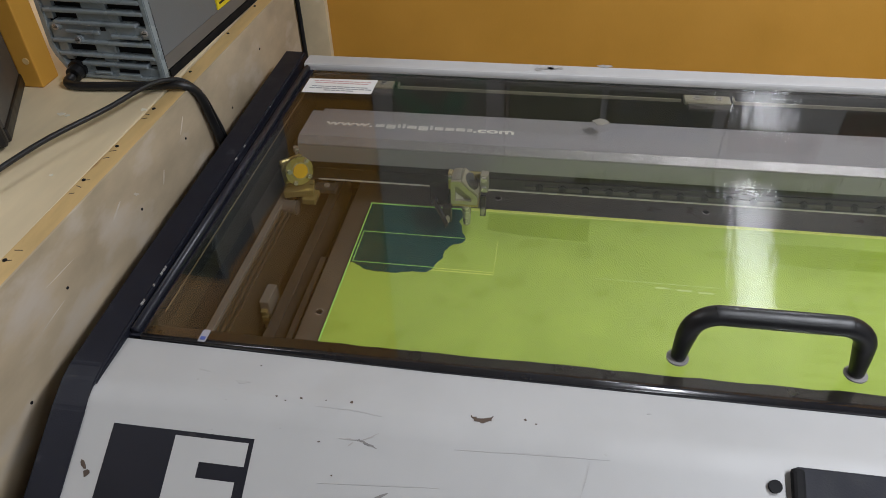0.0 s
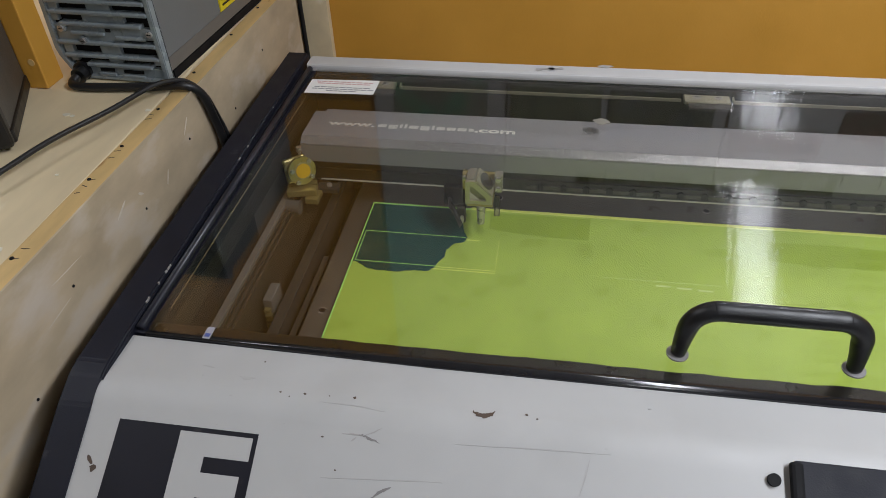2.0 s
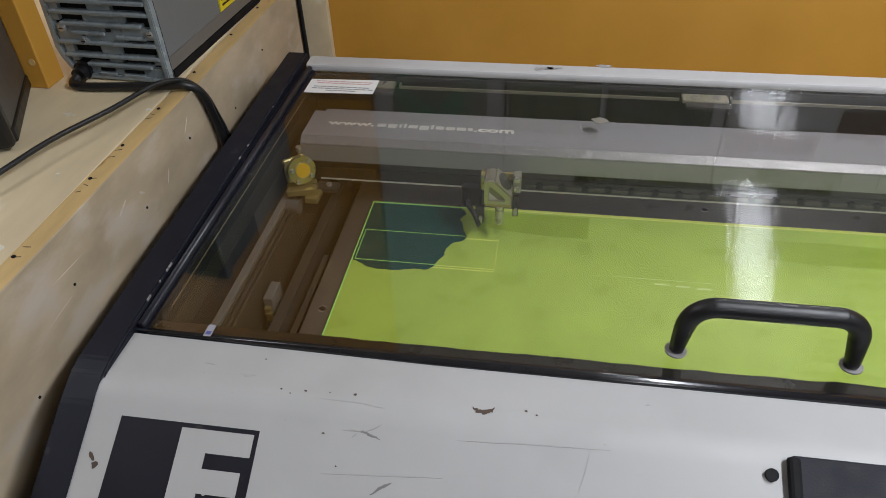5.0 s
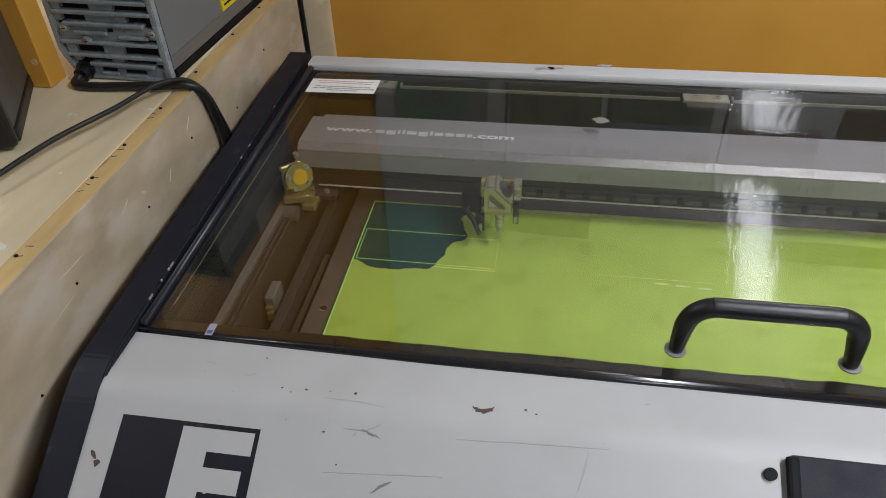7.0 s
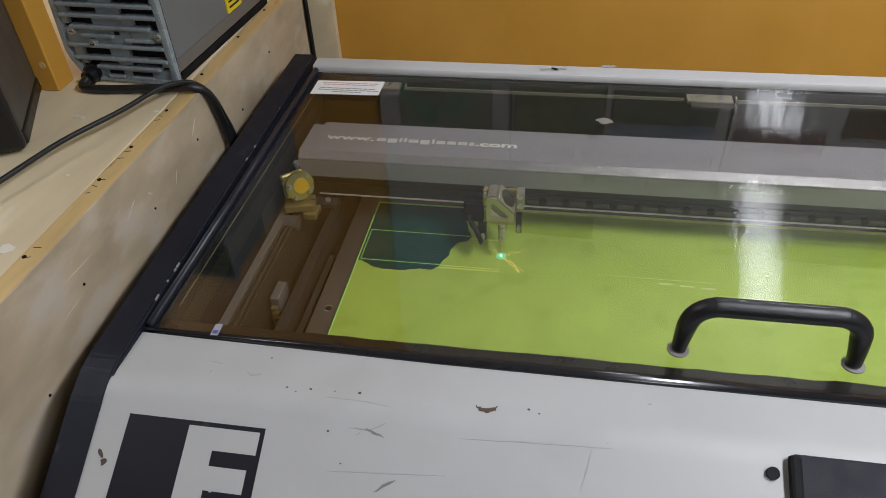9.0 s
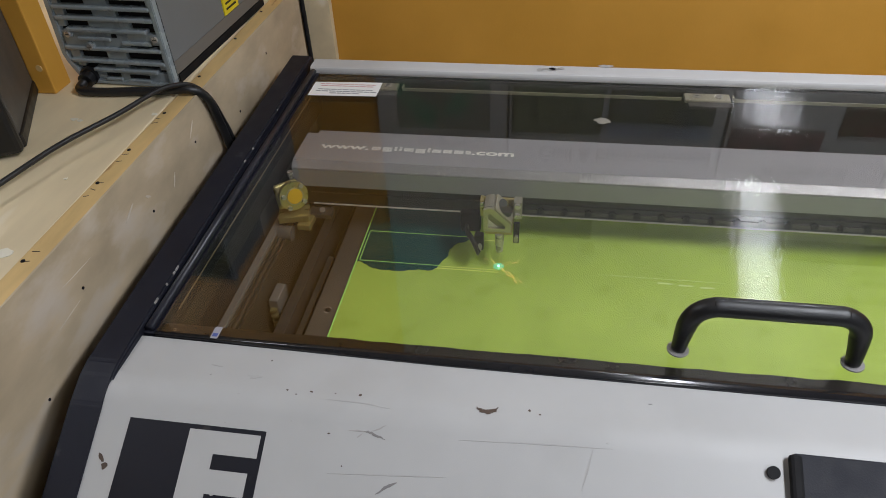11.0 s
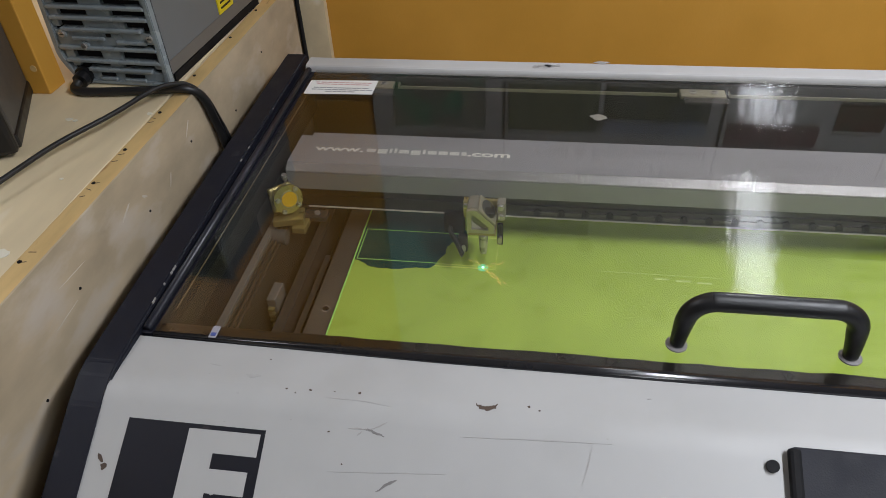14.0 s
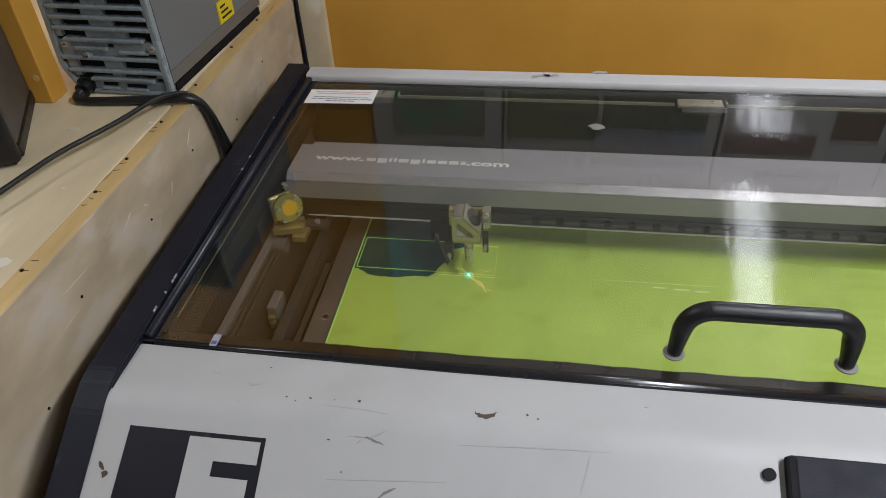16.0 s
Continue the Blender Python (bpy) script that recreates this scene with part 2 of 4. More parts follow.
def laminate(m):
    """Wavy clear film over a print: strong gloss with its own ripple."""
    nt = m.node_tree
    b = nt.nodes["Principled BSDF"]
    b.inputs["Coat Weight"].default_value, b.inputs["Coat IOR"].default_value, b.inputs["Coat Roughness"].default_value = 1.0, 9.0, 0.02
    tc = nt.nodes.new("ShaderNodeTexCoord")
    mp = nt.nodes.new("ShaderNodeMapping")
    mp.inputs["Scale"].default_value = (1.9, 1.0, 0.65)
    n = nt.nodes.new("ShaderNodeTexNoise")
    n.inputs["Scale"].default_value, n.inputs["Detail"].default_value = 34, 6
    bump = nt.nodes.new("ShaderNodeBump")
    bump.inputs["Strength"].default_value, bump.inputs["Distance"].default_value = 0.36, 0.0013
    nt.links.new(tc.outputs["Object"], mp.inputs[0])
    nt.links.new(mp.outputs[0], n.inputs["Vector"])
    nt.links.new(n.outputs["Fac"], bump.inputs["Height"])
    nt.links.new(bump.outputs[0], b.inputs["Coat Normal"])
    return m


M_POSTER = laminate(material("laminated_poster_white", (0.90, 0.91, 0.93), 0.5, vary=0.03, scale=6))
M_POSTERINK = laminate(material("laminated_dark_print", (0.03, 0.027, 0.027), 0.5, vary=0.05))
M_POSTERLINE = laminate(material("laminated_grey_print", (0.42, 0.42, 0.42), 0.5, vary=0.1))


def photo_material(name, a, c, scale):
    a, c = [min(1.0, v * 6.0) for v in a], [min(1.0, v * 6.0) for v in c]
    return laminate(material(name, a, 0.5, vary=0.5, scale=scale, spot=c, spot_scale=scale * 0.6, spot_cut=0.5, edge=0.08))


# ---- mesh tools ----
def box(bm, x0, y0, z0, x1, y1, z1, bevel=0.0, m=None):
    r = bmesh.ops.create_cube(bm, size=1)
    vs = r["verts"]
    for v in vs:
        v.co = Vector((x0 + (v.co.x + 0.5) * (x1 - x0), y0 + (v.co.y + 0.5) * (y1 - y0), z0 + (v.co.z + 0.5) * (z1 - z0)))
    if m is not None:
        bmesh.ops.transform(bm, matrix=m, verts=vs)
    if bevel:
        es = list({e for v in vs for e in v.link_edges})
        bmesh.ops.bevel(bm, geom=es, offset=bevel, segments=2, affect="EDGES", profile=0.5)
    return bm


def rod(bm, p, q, r, seg=16, r2=None):
    p, q = Vector(p), Vector(q)
    d = q - p
    mt = Matrix.Translation((p + q) / 2) @ d.to_track_quat("Z", "Y").to_matrix().to_4x4()
    bmesh.ops.create_cone(bm, cap_ends=True, segments=seg, radius1=r, radius2=r if r2 is None else r2, depth=d.length, matrix=mt)
    return bm


def extrude_x(bm, profile, x0, x1):
    """Closed (y, z) outline swept along x."""
    a = [bm.verts.new((x0, y, z)) for y, z in profile]
    c = [bm.verts.new((x1, y, z)) for y, z in profile]
    n = len(a)
    for i in range(n):
        bm.faces.new((a[i], a[(i + 1) % n], c[(i + 1) % n], c[i]))
    bm.faces.new(a[::-1])
    bm.faces.new(c)
    bmesh.ops.recalc_face_normals(bm, faces=bm.faces)
    return bm


def sheet(bm, outline, z0, z1):
    """Closed (x, y) outline given a thickness."""
    a = [bm.verts.new((x, y, z0)) for x, y in outline]
    c = [bm.verts.new((x, y, z1)) for x, y in outline]
    n = len(a)
    for i in range(n):
        bm.faces.new((a[i], a[(i + 1) % n], c[(i + 1) % n], c[i]))
    bm.faces.new(a[::-1])
    bm.faces.new(c)
    bmesh.ops.recalc_face_normals(bm, faces=bm.faces)
    return bm


def tube(bm, pts, r, seg=10):
    """Round tube along a smooth path through pts."""
    pts = [Vector(p) for p in pts]
    line = []
    for i in range(len(pts) - 1):
        p0, p1, p2, p3 = pts[max(i - 1, 0)], pts[i], pts[i + 1], pts[min(i + 2, len(pts) - 1)]
        for k in range(8):
            t = k / 8
            line.append(0.5 * (2 * p1 + (p2 - p0) * t + (2 * p0 - 5 * p1 + 4 * p2 - p3) * t * t + (3 * p1 - p0 - 3 * p2 + p3) * t ** 3))
    line.append(pts[-1])
    rings = []
    up = Vector((0.13, 0.21, 0.97))
    for i, p in enumerate(line):
        d = (line[min(i + 1, len(line) - 1)] - line[max(i - 1, 0)]).normalized()
        s = d.cross(up).normalized()
        u = s.cross(d).normalized()
        up = u
        rings.append([bm.verts.new(p + r * (math.cos(a) * s + math.sin(a) * u)) for a in [2 * math.pi * k / seg for k in range(seg)]])
    for a, c in zip(rings, rings[1:]):
        for k in range(seg):
            bm.faces.new((a[k], a[(k + 1) % seg], c[(k + 1) % seg], c[k]))
    bm.faces.new(rings[0][::-1])
    bm.faces.new(rings[-1])
    bmesh.ops.recalc_face_normals(bm, faces=bm.faces)
    return bm


def lean(bm, k, y0):
    """Skews a mesh a little in plan: x grows by k for each metre of y past y0."""
    for v in bm.verts:
        v.co.x += k * (v.co.y - y0)
    return bm


def draw_in(bm, x1, low, high, by):
    """Shifts the strip of a mesh between y low and high back by a little at x = 0, fading out at x1."""
    bmesh.ops.bisect_plane(bm, geom=bm.verts[:] + bm.edges[:] + bm.faces[:], plane_co=(x1, 0, 0), plane_no=(1, 0, 0))
    for v in bm.verts:
        if v.co.x < x1 and low < v.co.y < high:
            v.co.y += by * (1 - v.co.x / x1)
    return bm


def part(name, bm, mat, parent=None, label="", smooth=False):
    me = bpy.data.meshes.new(name)
    bm.to_mesh(me)
    bm.free()
    me.materials.append(mat)
    if smooth:
        for p in me.polygons:
            p.use_smooth = True
    ob = new(name, me)
    if parent is not None:
        ob.parent = parent
    if label:
        ob["label"] = label
    return ob


def B():
    return bmesh.new()


def thing(name, label, category, at=(0, 0, 0), group="", kind=""):
    ob = new(name)
    ob.empty_display_size = 0.05
    ob.location = at
    return tagged(ob, label, category, group, kind)


def screw(parent, x, y, z, r=0.0035, name="screw"):
    bm = B()
    rod(bm, (x, y, z), (x, y, z + 0.0022), r, 12)
    rod(bm, (x, y, z + 0.0022), (x, y, z + 0.0024), r * 0.45, 6)
    return part(name, bm, M_STEEL, parent, "small steel screw head")


# ---- the room ----
def build_room():
    bm = box(B(), -1.7, 0.82, -1.10, 3.1, 0.92, 1.30)
    tagged(part("wall_north", bm, M_ORANGE), "mustard orange painted plaster wall", "wall", kind="structure")
    tagged(part("wall_south", box(B(), -1.7, -3.7, -1.10, 3.1, -3.6, 1.30), M_FAR), "unseen far wall, kept dim to cut bounce light", "wall", kind="structure")
    tagged(part("wall_west", box(B(), -1.8, -3.7, -1.10, -1.7, 0.92, 1.30), M_FAR), "unseen side wall, kept dim to cut bounce light", "wall", kind="structure")
    tagged(part("wall_east", box(B(), 3.1, -3.7, -1.10, 3.2, 0.92, 1.30), M_FAR), "unseen side wall, kept dim to cut bounce light", "wall", kind="structure")
    tagged(part("floor", box(B(), -1.8, -3.7, -1.15, 3.2, 0.92, -1.10), M_FLOOR), "plain grey workshop floor", "floor", kind="structure")
    tagged(part("ceiling", box(B(), -1.8, -3.7, 1.30, 3.2, 0.92, 1.40), M_CEIL), "plain white ceiling", "ceiling", kind="structure")
    tagged(part("trim", box(B(), -0.115, 0.802, -1.10, -0.05, 0.8185, 0.10, 0.001), M_PLY), "pale plywood strip fixed to the orange wall", "trim", kind="structure")
    first = None
    for lx, ly, la, power, width, length in LAMPS:
        size = Matrix.Diagonal((1, length / 1.08, 1, 1))
        if first is None:
            first = thing("ceiling_light", "white fluorescent ceiling fixture, lit", "ceiling light", group="ceiling lights")
            part("housing", box(B(), -0.13, -0.58, 0.0, 0.13, 0.58, 0.05, 0.008), M_WHITE, first)
            for s in (-1, 1):
                part("end_cap", box(B(), -0.125, s * 0.562 - 0.012, -0.02, 0.125, s * 0.562 + 0.012, 0.0, 0.002), M_WHITE, first)
            first.matrix_basis = pose(lx, ly, 1.248, 0, 0, la) @ size
        else:
            copy_thing(first, pose(lx, ly, 1.248, 0, 0, la) @ size)


def build_poster():
    p = thing("wall_poster", "laminated white poster about engineering with photographs, on the orange wall", "poster")
    part("sheet", box(B(), 0.018, 0.812, 0.085, 1.30, 0.8185, 1.10), M_POSTER, p)
    y0, y1 = 0.8085, 0.811
    photos = [
        (0.060, 0.10, 0.245, 0.232, (0.075, 0.080, 0.070), (0.003, 0.085, 0.045), 12),
        (0.290, 0.10, 0.462, 0.232, (0.060, 0.070, 0.042), (0.022, 0.026, 0.018), 26),
        (0.474, 0.10, 0.668, 0.200, (0.030, 0.036, 0.022), (0.055, 0.06, 0.065), 20),
        (0.474, 0.202, 0.668, 0.232, (0.11, 0.13, 0.18), (0.09, 0.10, 0.13), 8),
        (0.704, 0.203, 0.870, 0.250, (0.075, 0.036, 0.040), (0.03, 0.024, 0.026), 24),
        (0.893, 0.152, 0.978, 0.212, (0.045, 0.016, 0.012), (0.014, 0.020, 0.012), 30),
        (0.704, 0.10, 0.870, 0.128, (0.10, 0.105, 0.10), (0.05, 0.05, 0.05), 24),
    ]
    for i, (x0, z0, x1, z1, a, c, s) in enumerate(photos):
        part("photograph", box(B(), x0, y0, z0, x1, y1, z1), photo_material("photograph_print_%s" % "abcdefg"[i], a, c, s * 2.6), p)
    for x in (0.282, 0.694, 1.000):
        part("divider_line", box(B(), x - 0.002, y0, 0.09, x + 0.002, y1, 0.310), M_POSTERINK, p)
    rnd = random.Random(17)
    for x0, x1, zlo, zhi in ((1.02, 1.27, 0.12, 1.00),):
        z = zlo
        while z < zhi:
            w = (x1 - x0) * rnd.uniform(0.6, 1.0)
            part("print_line", box(B(), x0, y0, z, x0 + w, y1, z + 0.010), M_POSTERLINE, p)
            z += rnd.choice((0.030, 0.030, 0.030, 0.055))
    words = [("Chemical", 0.094, 0.252, 0.038), ("Civil & Environmental", 0.344, 0.262, 0.038), ("Mechanical", 0.776, 0.283, 0.036), ("Major Types of Engineering", 0.427, 0.318, 0.045)]
    for text, x, z, size in words:
        cu = bpy.data.curves.new("heading", "FONT")
        cu.body, cu.size, cu.extrude, cu.offset = text, size, 0.0006, 0.0010
        cu.materials.append(M_POSTERINK)
        ob = new("heading", cu)
        ob.matrix_basis = pose(x, 0.8105, z, 90, 0, 0)
        ob.parent = p


# ---- the bench on the left ----
def build_bench():
    bench = thing("workbench", "worn pale plywood workbench with an exposed edge strip", "workbench")
    part("benchtop", box(B(), -1.2, -1.3, 0.035, -0.134, 0.815, 0.06, 0.0015), M_PLY, bench, "pale plywood top with paint drips")
    part("edge_strip", lean(box(B(), -0.1335, -1.3, 0.030, -0.1085, 0.7750, 0.0602, 0.0015), 0.016, 0.2), M_PLYEDGE, bench, "worn yellowed wooden edge strip")
    part("side_panel", lean(box(B(), -0.1084, -1.3, -0.90, -0.1060, 0.7750, 0.0612, 0.0006), 0.016, 0.2), M_PLYSIDE, bench, "plywood side panel with nail heads, shade in its tone")
    for x, y in ((-1.15, -1.25), (-1.15, 0.74), (-0.22, -1.25), (-0.22, 0.74)):
        part("leg", box(B(), x, y, -1.10, x + 0.06, y + 0.06, 0.035, 0.003), M_PLY, bench)
    rnd = random.Random(6)
    for y in (0.13, 0.142, 0.155, 0.20, 0.215, 0.29, 0.30, 0.02, 0.035):
        part("pencil_mark", box(B(), -0.1305, y, 0.0603, -0.1215 - rnd.uniform(0, 0.004), y + 0.0009, 0.0606, 0, Matrix.Translation((-0.126, y, 0)) @ Matrix.Rotation(rnd.uniform(-0.7, 0.7), 4, "Z") @ Matrix.Translation((0.126, -y, 0))), M_CHIP, bench)
    for x, y, q in ((-0.158, 0.03, 0.010), (-0.238, 0.29, 0.006), (-0.228, 0.288, 0.004), (-0.1385, 0.312, 0.005), (-0.19, -0.02, 0.005), (-0.17, 0.16, 0.003), (-0.26, 0.12, 0.004)):
        part("paint_drip", sheet(B(), [(x + q * math.cos(a) * rnd.uniform(0.5, 1.1), y + q * 0.8 * math.sin(a) * rnd.uniform(0.5, 1.1)) for a in [2 * math.pi * k / 11 for k in range(11)]], 0.0601, 0.0606), M_DRIP, bench, "pale dried paint drip")
    bench_scratches(bench)
    # nail heads along the edge strip and on the side
    for y in (-0.12, 0.02, 0.155, 0.225, 0.315, 0.42, 0.55, 0.66):
        part("nail", rod(B(), (-0.1275 + 0.016 * (y - 0.2), y, 0.060), (-0.1275 + 0.016 * (y - 0.2), y, 0.0612), 0.0022, 10), M_DARK, bench)
    for y, z in ((0.05, 0.00), (0.20, -0.01), (0.33, 0.01), (0.47, -0.02), (0.60, 0.015), (0.10, -0.09), (-0.05, -0.06), (-0.12, -0.16)):
        part("nail", rod(B(), (-0.1068 + 0.016 * (y - 0.2), y, z), (-0.1052 + 0.016 * (y - 0.2), y, z), 0.0017, 10), M_DARK, bench)


def bench_scratches(bench):
    """Pale rubbed lines and dabs on the side panel."""
    rnd = random.Random(14)
    for y, z, l, w, a in ((0.10, 0.036, 0.090, 0.0016, 0.02), (0.16, 0.018, 0.030, 0.0030, 0.5), (0.20, 0.012, 0.012, 0.0040, -0.6), (0.05, 0.020, 0.060, 0.0012, -0.05), (0.33, 0.030, 0.025, 0.0026, 0.8), (0.02, -0.010, 0.050, 0.0014, 0.1), (0.26, -0.004, 0.020, 0.0020, 1.0)):
        x = -0.1060 + 0.016 * (y - 0.2)
        ring = []
        for k in range(12):
            q = 2 * math.pi * k / 12
            u, v = l / 2 * math.cos(q) * rnd.uniform(0.7, 1.1), w / 2 * math.sin(q) * rnd.uniform(0.6, 1.2)
            ring.append((y + u * math.cos(a) - v * math.sin(a), z + u * math.sin(a) + v * math.cos(a)))
        bm = extrude_yz(B(), ring, x - 0.0004, x + 0.0004)
        part("rubbed_mark", bm, M_RUB, bench)


def extrude_yz(bm, ring, x0, x1):
    a = [bm.verts.new((x0 + 0.016 * (y - ring[0][0]), y, z)) for y, z in ring]
    c = [bm.verts.new((x1 + 0.016 * (y - ring[0][0]), y, z)) for y, z in ring]
    for i in range(len(ring)):
        j = (i + 1) % len(ring)
        bm.faces.new((a[i], a[j], c[j], c[i]))
    bm.faces.new(a[::-1])
    bm.faces.new(c)
    bmesh.ops.recalc_face_normals(bm, faces=bm.faces)
    return bm


def build_post():
    ob = thing("orange_partition", "orange painted wooden board standing on the bench", "partition")
    part("board", box(B(), -0.52, 0.3650, 0.0605, -0.3325, 0.3770, 0.75, 0.002), M_ORANGE, ob)
    part("post", box(B(), -0.3300, 0.3535, 0.0605, -0.3010, 0.3900, 0.75, 0.002), M_ORANGE, ob, "orange painted post with a knot")
    part("knot", rod(B(), (-0.311, 0.3537, 0.098), (-0.311, 0.3527, 0.098), 0.0045, 14), M_PLYEDGE, ob)


def build_tower():
    ob = thing("computer_tower", "dark grey case with a black front, standing on the bench", "computer")
    part("case", box(B(), -0.21, 0.012, 0.008, -0.001, 0.175, 0.46, 0.006), M_TOWER, ob)
    part("front_bezel", box(B(), -0.212, -0.006, 0.004, 0.001, 0.0115, 0.46, 0.006), M_BLACK, ob, "black plastic front")
    part("base_band", box(B(), -0.209, 0.013, 0.002, 0.0015, 0.172, 0.020, 0.003), M_BLACK, ob, "black foot band")
    for x in (-0.19, -0.03):
        part("foot", box(B(), x, 0.03, 0.0, x + 0.02, 0.15, 0.002), M_BLACK, ob)
    ob.matrix_basis = pose(-0.2490, 0.204, 0.0605, 0, 0, 27.9)


def build_pump():
    """Cast box with ribbed front: slots between horizontal ribs."""
    p = thing("air_compressor", "grey cast metal compressor with a ribbed vented front", "compressor")
    x0, x1, y0, y1, z0, z1 = -0.284, -0.1385, 0.380, 0.70, 0.062, 0.29
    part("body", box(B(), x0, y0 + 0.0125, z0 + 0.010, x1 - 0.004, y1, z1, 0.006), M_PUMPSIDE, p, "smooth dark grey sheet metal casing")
    part("dust_band", box(B(), x1 - 0.0045, y0 + 0.015, z0 + 0.012, x1 - 0.0030, y1 - 0.004, z0 + 0.030), M_PUMPLOW, p, "dusty brownish lower band")
    # near-black slab paints the shaded gap under the casing
    part("gap_shade", box(B(), x0 + 0.01, y0 + 0.02, 0.0605, x1 - 0.003, y1 - 0.01, z0 + 0.0098), M_DARK, p)
    # front casting frame
    bm = B()
    out = [(-0.2790, z0), (x1 - 0.002, z0), (x1, z0 + 0.004), (x1 + 0.001, z1), (-0.2890, z1), (-0.2975, 0.104), (-0.2945, 0.092)]
    inn = [(-0.2745, z0 + 0.006), (x1 - 0.010, z0 + 0.006), (x1 - 0.008, z0 + 0.009), (x1 - 0.006, z1 - 0.008), (-0.2810, z1 - 0.008), (-0.2890, 0.106), (-0.2862, 0.095)]
    va = [[bm.verts.new((x, y, z)) for x, z in loop] for loop, y in ((out, y0), (inn, y0), (inn, y0 + 0.012), (out, y0 + 0.012))]
    for a, c in zip(va, va[1:] + va[:1]):
        for k in range(7):
            bm.faces.new((a[k], a[(k + 1) % 7], c[(k + 1) % 7], c[k]))
    bmesh.ops.recalc_face_normals(bm, faces=bm.faces)
    bmesh.ops.bevel(bm, geom=[ed for ed in bm.edges if abs(ed.verts[0].co.y - y0) < 1e-5 and abs(ed.verts[1].co.y - y0) < 1e-5], offset=0.0012, segments=2, affect="EDGES")
    part("front_frame", bm, M_PUMP, p, "blue-grey cast front frame")
    # near-black sheet paints the dark behind the vent slots
    back = part("front_back", sheet(B(), [(x, z) for x, z in out], 0, 0.002), M_DARK, p)
    back.data.transform(Matrix.Translation((0, y0 + 0.0118, 0)) @ Matrix.Rotation(radians(90), 4, "X"))
    right = x1 - 0.007

    def left(z):
        return -0.2885 + max(0.0, (0.104 - z) * 0.42) + max(0.0, z - 0.105) * 0.045

    def plate(a, c, zlo, zhi, y):
        if c - a > 0.001:
            part("web", box(B(), a, y, zlo, c, y0 + 0.0116, zhi, 0.0008), M_PUMP, p)
    # ribs, and between them the webs that leave the vent slots open
    ribs = [0.0830, 0.0950, 0.1130, 0.1385, 0.1540, 0.1685, 0.1830, 0.1975, 0.2120, 0.2265, 0.2410, 0.2555, 0.2700]
    for z in ribs:
        a, c = left(z), right
        if z < 0.09:
            a, c = -0.2560, -0.1600
        if 0.135 < z < 0.14:
            a, c = -0.2760, -0.1590
        part("rib", box(B(), a, y0 - 0.0012, z - 0.0027, c, y0 + 0.0116, z + 0.0027, 0.0016), M_PUMP, p)
    slots = {0.0830: [(-0.2690, -0.2230), (-0.2040, -0.1570)], 0.0950: [(-0.2710, -0.2300), (-0.2010, -0.1490)], 0.1385: [(-0.2770, -0.2420), (-0.1820, -0.1440)], 0.1540: [(-0.2730, -0.2310), (-0.1970, -0.1480)],
             0.1685: [(-0.2760, -0.2380), (-0.2050, -0.1500)]}
    for z, zn in zip(ribs, ribs[1:]):
        if z == 0.1130:
            continue
        here = slots.get(z, [(-0.2720, -0.2330), (-0.1980, -0.1470)])
        at = left(z)
        for a, c in here:
            plate(at, a, z + 0.0026, zn - 0.0026, y0 + 0.0035)
            at = c
        plate(at, right, z + 0.0026, zn - 0.0026, y0 + 0.0035)
    # the solid middle band with its raised bars, and one slot painted dark
    plate(left(0.125), -0.1910, 0.1155, 0.1360, y0 + 0.0035)
    plate(-0.1905, right, 0.1200, 0.1360, y0 + 0.0035)
    for a, c, zz in ((-0.2640, -0.2150, 0.1265), (-0.2000, -0.1560, 0.1225)):
        part("bar", box(B(), a, y0 - 0.0008, zz - 0.0026, c, y0 + 0.0040, zz + 0.0026, 0.0016), M_PUMP, p)
    part("slot", box(B(), -0.2130, y0 + 0.0022, 0.1290, -0.2060, y0 + 0.0033, 0.1335), M_DARK, p)
    # solid foot of the casting below the ribs
    plate(-0.2700, right - 0.002, z0 + 0.006, 0.0806, y0 + 0.0035)
    for a, c, zz in ((-0.2400, -0.2190, 0.0735), (-0.2050, -0.1760, 0.0725)):
        part("slot", box(B(), a, y0 + 0.0022, zz, c, y0 + 0.0033, zz + 0.0042), M_DARK, p)
        part("bar", box(B(), a - 0.002, y0 - 0.0006, zz - 0.0058, c + 0.002, y0 + 0.0034, zz - 0.0014, 0.0012), M_PUMP, p)
    for sx, sz in ((-0.2750, 0.1325), (-0.1480, 0.1305), (-0.2480, 0.1165)):
        part("boss", rod(B(), (sx, y0 + 0.0040, sz), (sx, y0 - 0.0002, sz), 0.0062, 16), M_PUMP, p)
        part("bolt", rod(B(), (sx, y0 - 0.0002, sz), (sx, y0 - 0.0030, sz), 0.0040, 14), M_STEEL, p)
        part("bolt_slot", box(B(), sx - 0.0028, y0 - 0.0033, sz - 0.0005, sx + 0.0028, y0 - 0.0030, sz + 0.0005), M_DARK, p)
    part("socket", rod(B(), (-0.2670, y0 + 0.004, 0.0725), (-0.2670, y0 - 0.012, 0.0700), 0.0105, 18), M_BLACK, p, "black cable socket")
    part("socket_ring", rod(B(), (-0.2670, y0 + 0.004, 0.0730), (-0.2670, y0 - 0.0015, 0.0726), 0.0128, 20), M_BLACK, p)
    part("sticker", box(B(), x1 - 0.0039, 0.555, 0.094, x1 - 0.0018, 0.602, 0.126), M_YELLOW, p, "yellow warning sticker")
    for k in range(3):
        part("sticker_bar", box(B(), x1 - 0.0019, 0.562, 0.100 + k * 0.008, x1 - 0.0013, 0.594 - k * 0.008, 0.103 + k * 0.008), M_BLACKINK, p)
    p.matrix_basis = Matrix.Translation((-0.1385, 0.38, 0)) @ Matrix.Rotation(radians(-3.0), 4, "Z") @ Matrix.Translation((0.1385, -0.38, 0))


